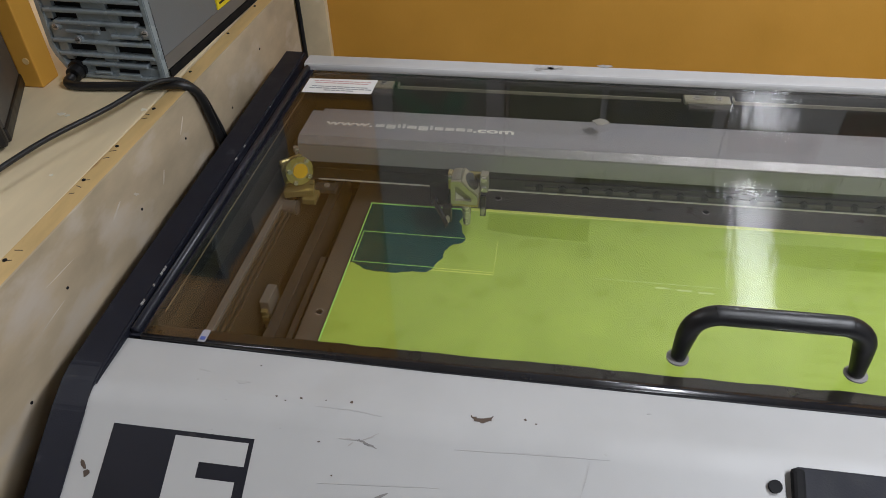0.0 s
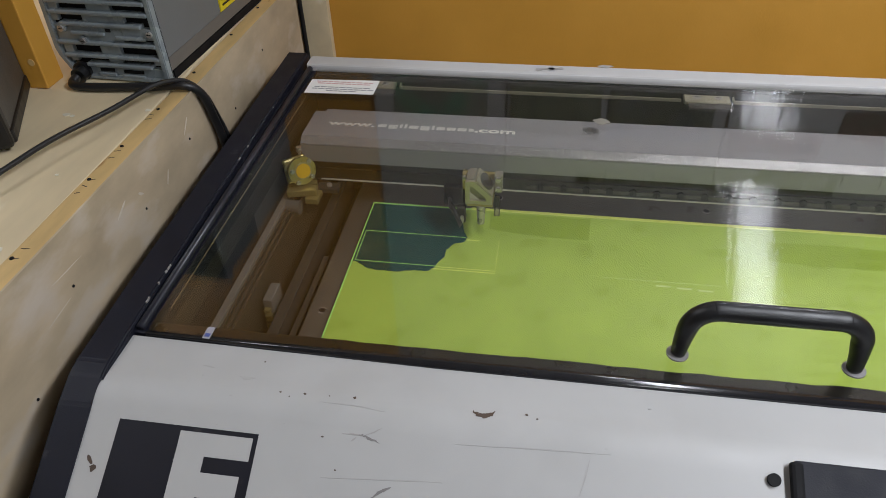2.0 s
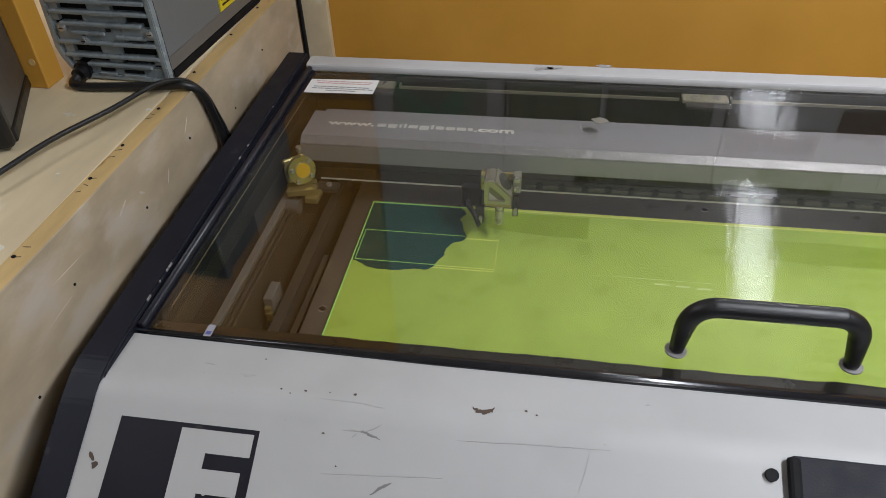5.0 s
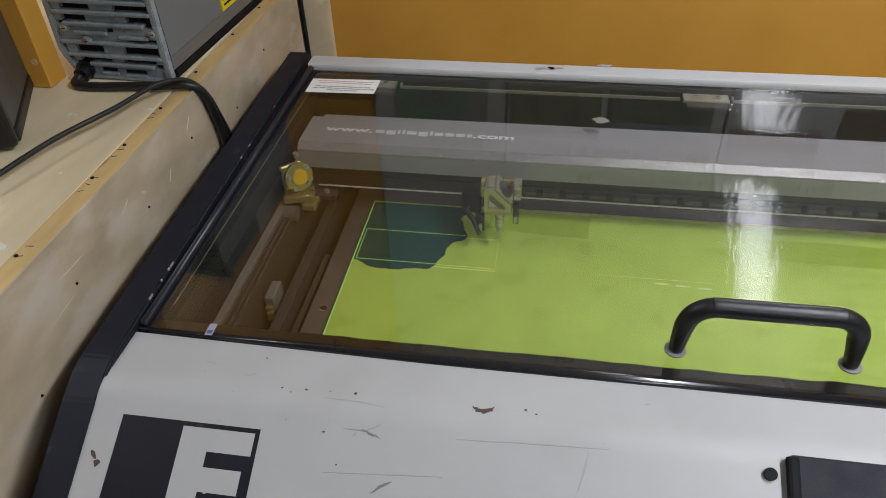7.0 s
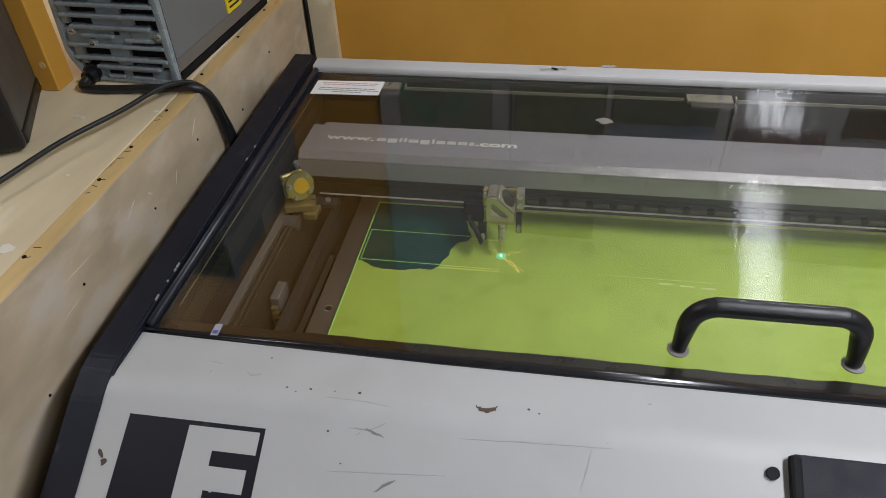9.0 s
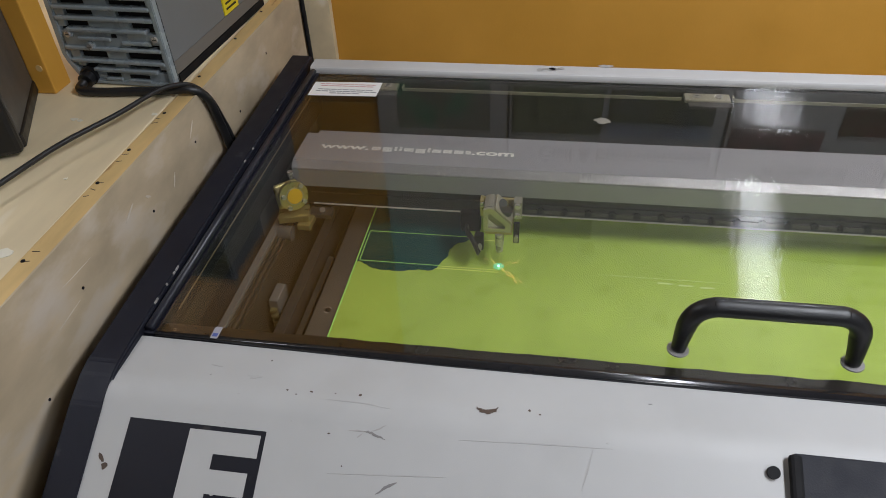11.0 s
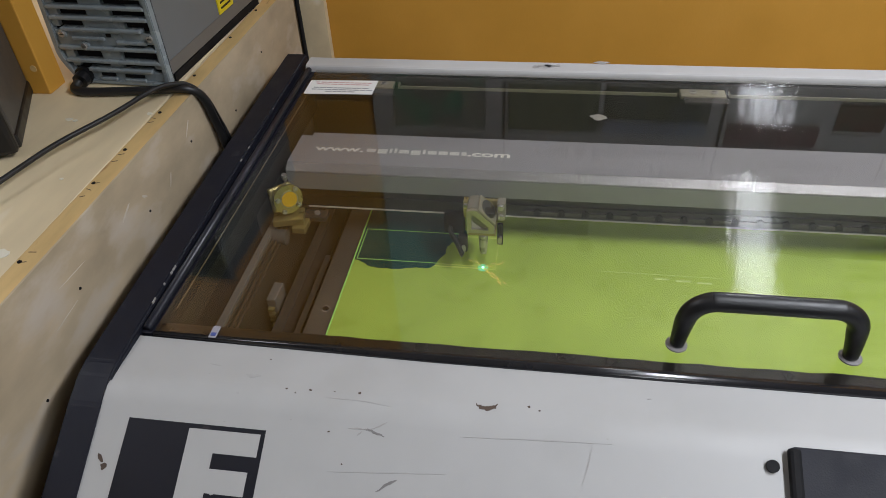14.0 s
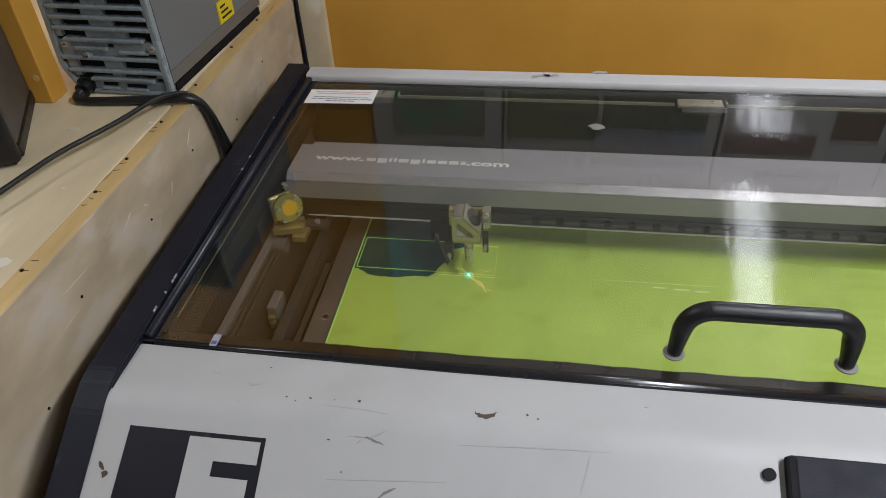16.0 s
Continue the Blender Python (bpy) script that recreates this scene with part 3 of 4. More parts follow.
def build_cables():
    tagged(part("power_cable", tube(B(), [(-0.267, 0.372, 0.071), (-0.268, 0.360, 0.067), (-0.255, 0.354, 0.0665), (-0.230, 0.354, 0.0665), (-0.195, 0.357, 0.0670), (-0.160, 0.360, 0.0675), (-0.132, 0.362, 0.0690), (-0.110, 0.366, 0.0680), (-0.0965, 0.377, 0.052), (-0.0945, 0.389, 0.010), (-0.091, 0.394, -0.030), (-0.087, 0.399, -0.09), (-0.086, 0.40, -0.30), (-0.086, 0.40, -0.60), (-0.086, 0.40, -0.90)], 0.0059), M_CABLE, smooth=True), "thick black power cable from the compressor over the bench edge", "cable")
    tagged(part("thin_cable", tube(B(), [(-0.0855, 0.409, -0.09), (-0.0885, 0.405, -0.03), (-0.0945, 0.401, 0.006), (-0.0985, 0.389, 0.044), (-0.110, 0.374, 0.070), (-0.124, 0.355, 0.0795), (-0.138, 0.328, 0.0830), (-0.160, 0.272, 0.0810), (-0.193, 0.2000, 0.0800), (-0.215, 0.125, 0.0780), (-0.245, 0.045, 0.0720), (-0.33, -0.06, 0.0645)], 0.0032), M_CABLE, smooth=True), "thin black cable bowing over the bench", "cable")
    tagged(part("wall_cable", tube(B(), [(-0.1000, 0.816, 0.128), (-0.1000, 0.797, 0.120), (-0.0995, 0.796, 0.06), (-0.0985, 0.796, 0.0), (-0.098, 0.795, -0.4), (-0.098, 0.795, -0.9)], 0.0042), M_CABLE, smooth=True), "black cable hanging down in the wall corner", "cable")


# ---- the laser engraver ----
LX, LY = 1.142, 0.5705      # lid size
BEND, FRONT = -0.065, -0.36
SLOPE = 0.52
TRIM_IN, TRIM_OUT = 0.0185, 0.0530
TRIM_BEND = -0.050


def build_engraver():
    e = thing("laser_engraver", "large light grey laser engraver with a smoked see-through lid", "laser engraver")
    # side trims follow the top and the sloping front
    prof = [(0.613, 0.008), (0.08, 0.0066), (TRIM_BEND + 0.005, 0.0038), (-0.060, 0.0012), (-0.085, -0.0090), (FRONT, -0.0062 + SLOPE * (FRONT + 0.079)), (FRONT - 0.01, -0.45), (0.613, -0.45)]
    for x0, x1 in ((-TRIM_OUT, -TRIM_IN), (LX + TRIM_IN, LX + TRIM_OUT)):
        bm = extrude_x(B(), prof, x0, x1)
        bmesh.ops.bevel(bm, geom=[ed for ed in bm.edges], offset=0.0025, segments=3, affect="EDGES")
        lean(bm, -0.021 if x0 < 0 else 0.021, 0.2)
        part("side_trim", bm, M_BLACKTRIM, e, "black side trim with chipped edges")
    for x0, x1 in ((-TRIM_IN + 0.0002, -0.002), (LX + 0.002, LX + TRIM_IN - 0.0002)):
        k = -0.021 if x0 < 0 else 0.021
        bead = -0.0092 if x0 < 0 else LX + 0.0092
        part("lid_channel", box(B(), x0 - 0.006, -0.002, -0.03, x1 + 0.006 * (x0 > 0), 0.570, -0.002, 0.001), M_BLACKTRIM, e, "dark recessed channel beside the lid")
        part("channel_bead", lean(rod(B(), (bead, 0.001, 0.0015), (bead, 0.568, 0.0015), 0.0046, 14), k * 0.35, 0.2), M_BEAD, e, "black round rubber seal", smooth=True)
    # back rail
    prof = [(0.5725, -0.004), (0.5725, 0.0025), (0.5735, 0.0052), (0.5765, 0.0066), (0.601, 0.0066), (0.6045, 0.0058), (0.606, 0.002), (0.606, -0.45), (0.600, -0.45), (0.600, -0.004)]
    part("back_rail", extrude_x(B(), prof, -TRIM_IN + 0.0001, LX + TRIM_IN - 0.0001), M_GREYLIT, e, "light grey metal top rail with a scuff")
    # front panel: flat ledge then a slope
    arc = [(BEND + 0.012 - 0.026 * k / 28, -0.0015 - SLOPE * 0.026 * 0.5 * (k / 28) ** 2) for k in range(29)]
    prof = [(-0.0095, -0.0035), *arc, (FRONT, -0.0083 + SLOPE * (FRONT - BEND + 0.014)), (FRONT, -0.45), (FRONT + 0.004, -0.45), (FRONT + 0.004, -0.016 + SLOPE * (FRONT - BEND)), (-0.0095, -0.02)]
    part("front_panel", draw_in(extrude_x(B(), prof, -TRIM_IN + 0.0001, LX + TRIM_IN - 0.0001), 0.28, -0.012, 0.0, 0.0045), M_GREY, e, "light grey painted front panel with scratches and chips")
    part("belly", box(B(), -0.02, FRONT + 0.01, -0.45, LX + 0.02, 0.60, -0.44), M_BLACKTRIM, e)

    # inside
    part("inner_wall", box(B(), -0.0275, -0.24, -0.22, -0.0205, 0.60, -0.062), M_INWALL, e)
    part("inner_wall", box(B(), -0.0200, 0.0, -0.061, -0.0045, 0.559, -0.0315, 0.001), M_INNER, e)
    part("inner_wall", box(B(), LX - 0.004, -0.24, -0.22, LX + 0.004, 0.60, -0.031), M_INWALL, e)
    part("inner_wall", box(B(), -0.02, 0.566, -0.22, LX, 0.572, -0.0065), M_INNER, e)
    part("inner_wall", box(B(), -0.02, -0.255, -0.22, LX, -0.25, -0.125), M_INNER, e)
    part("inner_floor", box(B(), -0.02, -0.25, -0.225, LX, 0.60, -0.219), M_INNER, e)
    part("back_shelf", box(B(), 0.0, 0.500, -0.16, LX - 0.01, 0.5655, -0.14), M_INNER, e)
    part("seam_strip", box(B(), -0.0020, 0.045, -0.0143, -0.0013, 0.545, -0.0131), M_SEAM, e, "thin brownish seam line")
    part("guide_rail", box(B(), -0.0050, -0.25, -0.1035, 0.0045, 0.50, -0.098, 0.0008), M_RAILWHITE, e, "pale worn rail edge")
    part("guide_rail", box(B(), -0.0030, -0.25, -0.218, 0.0068, 0.50, -0.1037, 0.001), M_TAN, e, "tan brown rail")
    part("guide_rail", box(B(), 0.0082, -0.25, -0.218, 0.0125, 0.50, -0.1065, 0.0008), M_TAN, e)
    part("guide_rail", box(B(), 0.0140, -0.25, -0.218, 0.0175, 0.50, -0.1090, 0.0008), M_TAN, e)
    part("slot_bar", box(B(), 0.043, -0.25, -0.185, 0.0575, 0.50, -0.139, 0.001), M_GREYBAR, e, "grey bar along the bed")
    part("slot_bar", box(B(), 0.0665, -0.25, -0.185, 0.0755, 0.30, -0.150, 0.001), M_GREYBAR, e)
    part("right_rail", box(B(), LX - 0.05, -0.25, -0.218, LX - 0.03, 0.50, -0.100, 0.001), M_DARKSTEEL, e)
    # bed plate with edge ruler and holes
    part("bed_plate", box(B(), 0.084, -0.24, -0.150, 1.045, 0.475, -0.1365, 0.001), M_BED, e, "worn steel work bed with ruler marks")
    for x, y in ((0.1015, 0.180), (0.1025, -0.02), (0.600, 0.447), (0.30, 0.447), (0.90, 0.447)):
        part("hole_rim", rod(B(), (x, y, -0.1368), (x, y, -0.1361), 0.0056, 18), M_STEEL, e)
        part("bed_hole", rod(B(), (x, y, -0.1368), (x, y, -0.1358), 0.0042, 14), M_DARK, e)
    for k in range(70):
        x = 0.13 + k * 0.0127
        part("ruler_mark", box(B(), x, 0.4185 if k % 2 else 0.4165, -0.1366, x + 0.0008, 0.424, -0.1362), M_GREYBAR, e)
    # limit sensor by the rail
    part("sensor", box(B(), 0.0235, 0.180, -0.218, 0.0360, 0.214, -0.128, 0.0015), M_RAILWHITE, e, "small pale limit sensor block")
    for k in range(5):
        part("sensor_pin", box(B(), 0.0255, 0.174, -0.180 + k * 0.009, 0.0335, 0.181, -0.176 + k * 0.009), M_BRASS, e)

    # lid
    lid = part("lid", box(B(), -0.001, 0.0, -0.005, LX + 0.001, LY, 0.0), M_GLASS, e, "smoked clear acrylic lid")
    bm = B()
    n = 60
    rnd = random.Random(5)
    top = [(-0.0005 + (LX + 0.001) * k / n, 0.0155 + rnd.uniform(-0.0006, 0.0008) + (0.0012 if k in (21, 33, 34, 44) else 0)) for k in range(n + 1)]
    sheet(bm, [(-0.0005, 0.0005)] + [(LX + 0.0005, 0.0005)] + top[::-1], -0.0064, -0.0054)
    part("border", bm, M_BORDER, lid, "black border along the lid's front edge")
    prof = [(-0.0005, 0.0002), (-0.0045, 0.0002), (-0.0068, -0.0003), (-0.0080, -0.0010), (-0.0088, -0.0020), (-0.0092, -0.0034), (-0.0093, -0.006), (-0.0093, -0.012), (-0.0005, -0.012)]
    part("front_lip", draw_in(extrude_x(B(), prof, -0.001, LX + 0.001), 0.28, -0.012, -0.006, 0.0045), M_LIP, lid, "glossy black front lip", smooth=True)
    # handle
    hx0, hx1, hy, hr = 0.4976, 0.6395, 0.032, 0.0088
    pts, nn, c = [], 7, 0.024
    pts.append((hx0 - 0.0030, hy, 0.003))
    pts.append((hx0 - 0.0008, hy, 0.030))
    for k in range(nn + 1):
        a = math.pi / 2 * k / nn
        pts.append((hx0 + c - c * math.cos(a), hy, 0.033 + c * math.sin(a)))
    pts = pts[:2] + pts[3:]
    pts += [(hx0 + (hx1 - hx0) * f, hy, 0.057) for f in (0.35, 0.5, 0.65)]
    for k in range(nn + 1):
        a = math.pi / 2 * (1 - k / nn)
        pts.append((hx1 - c + c * math.cos(a), hy, 0.033 + c * math.sin(a)))
    pts.append((hx1 + 0.0040, hy, 0.003))
    bm = tube(B(), pts, hr, 20)
    for v in bm.verts:
        if v.co.z < 0.033:
            axis = hx0 - 0.0022 if v.co.x < 0.57 else hx1 + 0.0030
            f = 0.72 + 0.28 * max(0.0, v.co.z / 0.033)
            v.co.x, v.co.y = axis + (v.co.x - axis) * f, hy + (v.co.y - hy) * f
    part("handle", bm, M_BLACK, lid, "black bow handle with slimmer feet", smooth=True)
    for x in (hx0 - 0.0030, hx1 + 0.0040):
        part("washer", rod(B(), (x, hy, 0.0002), (x, hy, 0.0018), 0.0098, 24), M_WASHER, lid, "clear plastic washer under the handle")
    # hinges
    for x0 in (0.066, 0.555, 1.045):
        part("hinge", box(B(), x0, 0.5315, -0.012, x0 + 0.064, 0.5535, -0.0066, 0.0012), M_ALU, lid, "light metal hinge leaf with two screws")
        part("hinge_tab", box(B(), x0 + 0.004, 0.5160, -0.0125, x0 + 0.0665, 0.5310, -0.0082, 0.0008), M_GREYBAR, lid, "dull grey lower hinge leaf")
        for dx in (0.018, 0.048):
            part("hinge_screw", rod(B(), (x0 + dx, 0.5440, -0.0066), (x0 + dx, 0.5440, -0.0054), 0.0055, 16), M_STEEL, lid)
            part("screw_slot", box(B(), x0 + dx - 0.0030, 0.5433, -0.0053, x0 + dx + 0.0030, 0.5447, -0.0051), M_DARK, lid)
    for x0, x1 in ((0.137, 0.551), (0.625, 1.04)):
        part("seal_strip", box(B(), x0, 0.5390, -0.012, x1, 0.5408, -0.0075), M_ALU, lid, "thin pale strip along the lid's hinge edge")
        part("seal_strip", box(B(), x0 - 0.001, 0.5409, -0.012, x0 + 0.001, 0.553, -0.0075), M_ALU, lid)
    # warning label
    lab = part("warning_label", sheet(B(), [(0.002, 0.4910), (0.1065, 0.4945), (0.1070, 0.5390), (0.0015, 0.5350)], 0.0002, 0.0006), M_PAPER, lid, "white paper warning label with red and grey lines")
    rnd = random.Random(3)
    for k, (w, mt) in enumerate(((0.88, M_RED), (0.82, M_RED), (0.0, M_RED), (0.86, M_GREYINK), (0.90, M_GREYINK), (0.42, M_GREYINK))):
        if w:
            y = 0.528 - k * 0.0058
            x = 0.0535 - w * 0.048
            while x < 0.0535 + w * 0.048:
                l = rnd.uniform(0.005, 0.011)
                part("print_bar", box(B(), x, y, 0.0006, min(x + l, 0.104), y + 0.0022, 0.0009), mt, lid)
                x += l + 0.0016
    tab = part("tape_tab", box(B(), 0.0565, -0.004, 0.0003, 0.0640, 0.011, 0.0012, 0.0004), M_TAPE, lid, "small clear tape tab with blue print")
    part("tape_print", box(B(), 0.058, -0.002, 0.0012, 0.063, 0.002, 0.0016), M_BLUE, lid)
    bm = B()
    rnd = random.Random(9)
    # irregular beige spot laid on the lid
    sheet(bm, [(0.4360 + 0.0135 * math.cos(a) * rnd.uniform(0.5, 1.1), 0.4485 + 0.0095 * math.sin(a) * rnd.uniform(0.7, 1.1)) for a in [2 * math.pi * k / 14 for k in range(14)]], 0.0002, 0.0007)
    part("beige_spot", bm, M_LIDSPOT, lid, "small beige spot on the lid")

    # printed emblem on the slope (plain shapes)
    def on_slope(x0, s0, x1, s1, name, mt, lift=0.0003):
        a = math.atan(SLOPE)
        base = Matrix.Translation((0, BEND - 0.014, -0.0082)) @ Matrix.Rotation(a, 4, "X")
        bm = box(B(), x0, -s1, 0.0, x1, -s0, lift, 0, base)
        return part(name, bm, mt, e)
    EX, ES = 0.0150, 0.0135
    on_slope(EX, ES, EX + 0.1268, ES + 0.094, "emblem_square", M_BLACKINK)
    a = math.atan(SLOPE)
    face = Matrix.Translation((EX, BEND - 0.014, -0.0082)) @ Matrix.Rotation(a, 4, "X") @ Matrix.Translation((0, -ES, 0))
    shape = [(0.0577, -0.0040), (0.1228, -0.0040), (0.1228, -0.0232), (0.0835, -0.0232), (0.0835, -0.0360), (0.1178, -0.0360), (0.1178, -0.0558), (0.0835, -0.0558), (0.0835, -0.0686), (0.1228, -0.0686), (0.1228, -0.0900), (0.0577, -0.0900)]
    bm = sheet(B(), shape[::-1], 0.0003, 0.0004)
    bmesh.ops.transform(bm, matrix=face, verts=bm.verts)
    part("emblem_shape", bm, M_GREY, e)
    # control panel and its screw
    a = math.atan(SLOPE)
    base = Matrix.Translation((0, BEND - 0.014, -0.0082)) @ Matrix.Rotation(a, 4, "X")
    cp = part("control_panel", box(B(), 0.572, -0.20, 0.0002, 0.90, 0.0125, 0.007, 0.002, base), M_CTRL, e, "raised dark control panel")
    part("panel_edge", box(B(), 0.5685, -0.20, 0.0002, 0.5785, 0.0115, 0.0085, 0.003, base), M_DARK, cp)
    bm = B()
    rod(bm, (0, 0, 0), (0, 0, 0.003), 0.0050, 20)
    bmesh.ops.transform(bm, matrix=base @ Matrix.Translation((0.5575, -0.0035, 0.0002)), verts=bm.verts)
    part("panel_screw", bm, M_DARK, e, "black round screw head")
    # chips and scuffs in the paint
    rnd = random.Random(21)

    def fleck(x, y, lx, ly, mt, turn=0.0, z=0.0004):
        u = min(max((BEND + 0.012 - y) / 0.026, 0.0), 1.0)
        zz = -0.0015 - SLOPE * 0.013 * u * u + SLOPE * min(0.0, y - BEND + 0.014) - (0.0016 * (y - BEND) / 0.0555 * 0 if y < BEND else 0.002 * max(0.0, (y + 0.05) / 0.04))
        bm = B()
        ring = [(x + lx * math.cos(q) * rnd.uniform(0.5, 1.1), ly * math.sin(q) * rnd.uniform(0.5, 1.1)) for q in [2 * math.pi * k / 9 for k in range(9)]]
        sheet(bm, [(p, q) for p, q in ring], 0, z)
        tilt = math.atan(SLOPE * u)
        bmesh.ops.transform(bm, matrix=Matrix.Translation((x, 0, 0)) @ Matrix.Rotation(turn, 4, "Z") @ Matrix.Translation((-x, 0, 0)), verts=bm.verts)
        bmesh.ops.transform(bm, matrix=Matrix.Translation((0, y, zz)) @ Matrix.Rotation(tilt, 4, "X"), verts=bm.verts)
        part("paint_chip", bm, mt, e)
    fleck(-0.001, -0.124, 0.0025, 0.006, M_CHIP, 0.7)
    fleck(0.003, -0.129, 0.003, 0.004, M_CHIP)
    for x, y, q in ((0.173, -0.054, 0.0016), (0.151, -0.0545, 0.0013), (0.2173, -0.0524, 0.0019), (0.1967, -0.0874, 0.0014), (0.125, -0.022, 0.0011), (0.160, -0.058, 0.0009), (0.365, -0.0514, 0.0018), (0.3738, -0.0546, 0.0012), (0.2124, -0.1099, 0.0010), (0.1949, -0.0534, 0.0009)):
        fleck(x, y, q, q * 0.7, M_CHIP)

    def face_z(y):
        u = min(max((BEND + 0.012 - y) / 0.026, 0.0), 1.0)
        return -0.0015 - SLOPE * 0.013 * u * u + SLOPE * min(0.0, y - BEND + 0.014) - 0.002 * max(0.0, (y + 0.05) / 0.04)

    def stroke(pts, w, mt, name="scratch"):
        """Thin tapering mark that follows the panel."""
        line = []
        for a, c in zip(pts, pts[1:]):
            for k in range(4):
                line.append(Vector(a).lerp(Vector(c), k / 4) + Vector((rnd.uniform(-1, 1), rnd.uniform(-1, 1))) * w * 0.25)
        line.append(Vector(pts[-1]))
        bm = B()
        rows = []
        for k, p in enumerate(line):
            d = (line[min(k + 1, len(line) - 1)] - line[max(k - 1, 0)]).normalized()
            h = w * 0.5 * (0.15 + math.sin(math.pi * k / (len(line) - 1)) * rnd.uniform(0.6, 1.1))
            n = Vector((-d.y, d.x)) * h
            rows.append([bm.verts.new((q.x, q.y, face_z(q.y) + lift)) for lift in (0.00012, 0.00034) for q in (p - n, p + n)])
        for a, c in zip(rows, rows[1:]):
            for u, v in ((0, 1), (1, 3), (3, 2), (2, 0)):
                bm.faces.new((a[u], a[v], c[v], c[u]))
        bmesh.ops.recalc_face_normals(bm, faces=bm.faces)
        part(name, bm, mt, e)
    stroke([(0.3195, -0.0530), (0.3247, -0.0566), (0.3301, -0.0577), (0.3345, -0.0556), (0.3384, -0.0512)], 0.0042, M_CHIP, "paint_chip")
    for pts, w, mt in (
            ([(0.2131, -0.0834), (0.2234, -0.0832), (0.2318, -0.0834)], 0.0010, M_SMUDGE),
            ([(0.2270, -0.0832), (0.2318, -0.0834), (0.2392, -0.0857), (0.2459, -0.0876)], 0.0017, M_SCUFF),
            ([(0.2318, -0.0834), (0.2399, -0.0801), (0.2461, -0.0764)], 0.0009, M_SMUDGE),
            ([(0.2218, -0.0883), (0.2258, -0.0848)], 0.0010, M_SMUDGE),
            ([(0.2444, -0.1271), (0.2534, -0.1207), (0.2608, -0.1171)], 0.0020, M_SCUFF),
            ([(0.1881, -0.0601), (0.2182, -0.0599), (0.2460, -0.0631)], 0.0012, M_FAINT),
            ([(0.2008, -0.1164), (0.2530, -0.1126), (0.3015, -0.1099)], 0.0008, M_FAINT),
            ([(0.4181, -0.0797), (0.4153, -0.0934), (0.4105, -0.1082)], 0.0009, M_FAINT),
            ([(0.3093, -0.0824), (0.3739, -0.0790), (0.4338, -0.0773)], 0.0009, M_FAINT),
            ([(0.1090, -0.0420), (0.1156, -0.0440), (0.1230, -0.0425)], 0.0040, M_FAINT),
            ([(0.0700, -0.0330), (0.0820, -0.0350)], 0.0015, M_FAINT)):
        stroke(pts, w, mt)
    for k in range(14):
        fleck(rnd.uniform(0.03, 0.68), rnd.uniform(-0.20, -0.03), rnd.uniform(0.0008, 0.0022), rnd.uniform(0.0006, 0.0012), M_FAINT)
    for dx, w in ((0.0, 0.013), (0.018, 0.006), (0.008, 0.009), (-0.014, 0.006), (0.085, 0.012)):
        bm = sheet(B(), [(0.358 + dx + w * math.cos(q) * rnd.uniform(0.6, 1.1), 0.589 + 0.005 * math.sin(q) * rnd.uniform(0.5, 1.2) + dx * 0.2) for q in [2 * math.pi * k / 10 for k in range(10)]], 0.0071, 0.0074)
        part("scuff", bm, M_SMUDGE, e)
    for k in range(9):
        y = rnd.choice((0.02, 0.05, 0.07, 0.10, 0.30, 0.45)) + rnd.uniform(-0.03, 0.03)
        part("edge_chip", box(B(), -0.0205 - 0.021 * (y - 0.2), y, 0.0040, -0.0192 - 0.021 * (y - 0.2), y + rnd.uniform(0.0015, 0.005), 0.0062), M_SMUDGE, e)
    st = thing("machine_stand", "plain dark steel stand under the engraver", "stand")
    for x in (0.0, LX - 0.05):
        for y in (-0.30, 0.52):
            part("leg", box(B(), x, y, -1.10, x + 0.05, y + 0.05, -0.4515), M_BLACKTRIM, st)


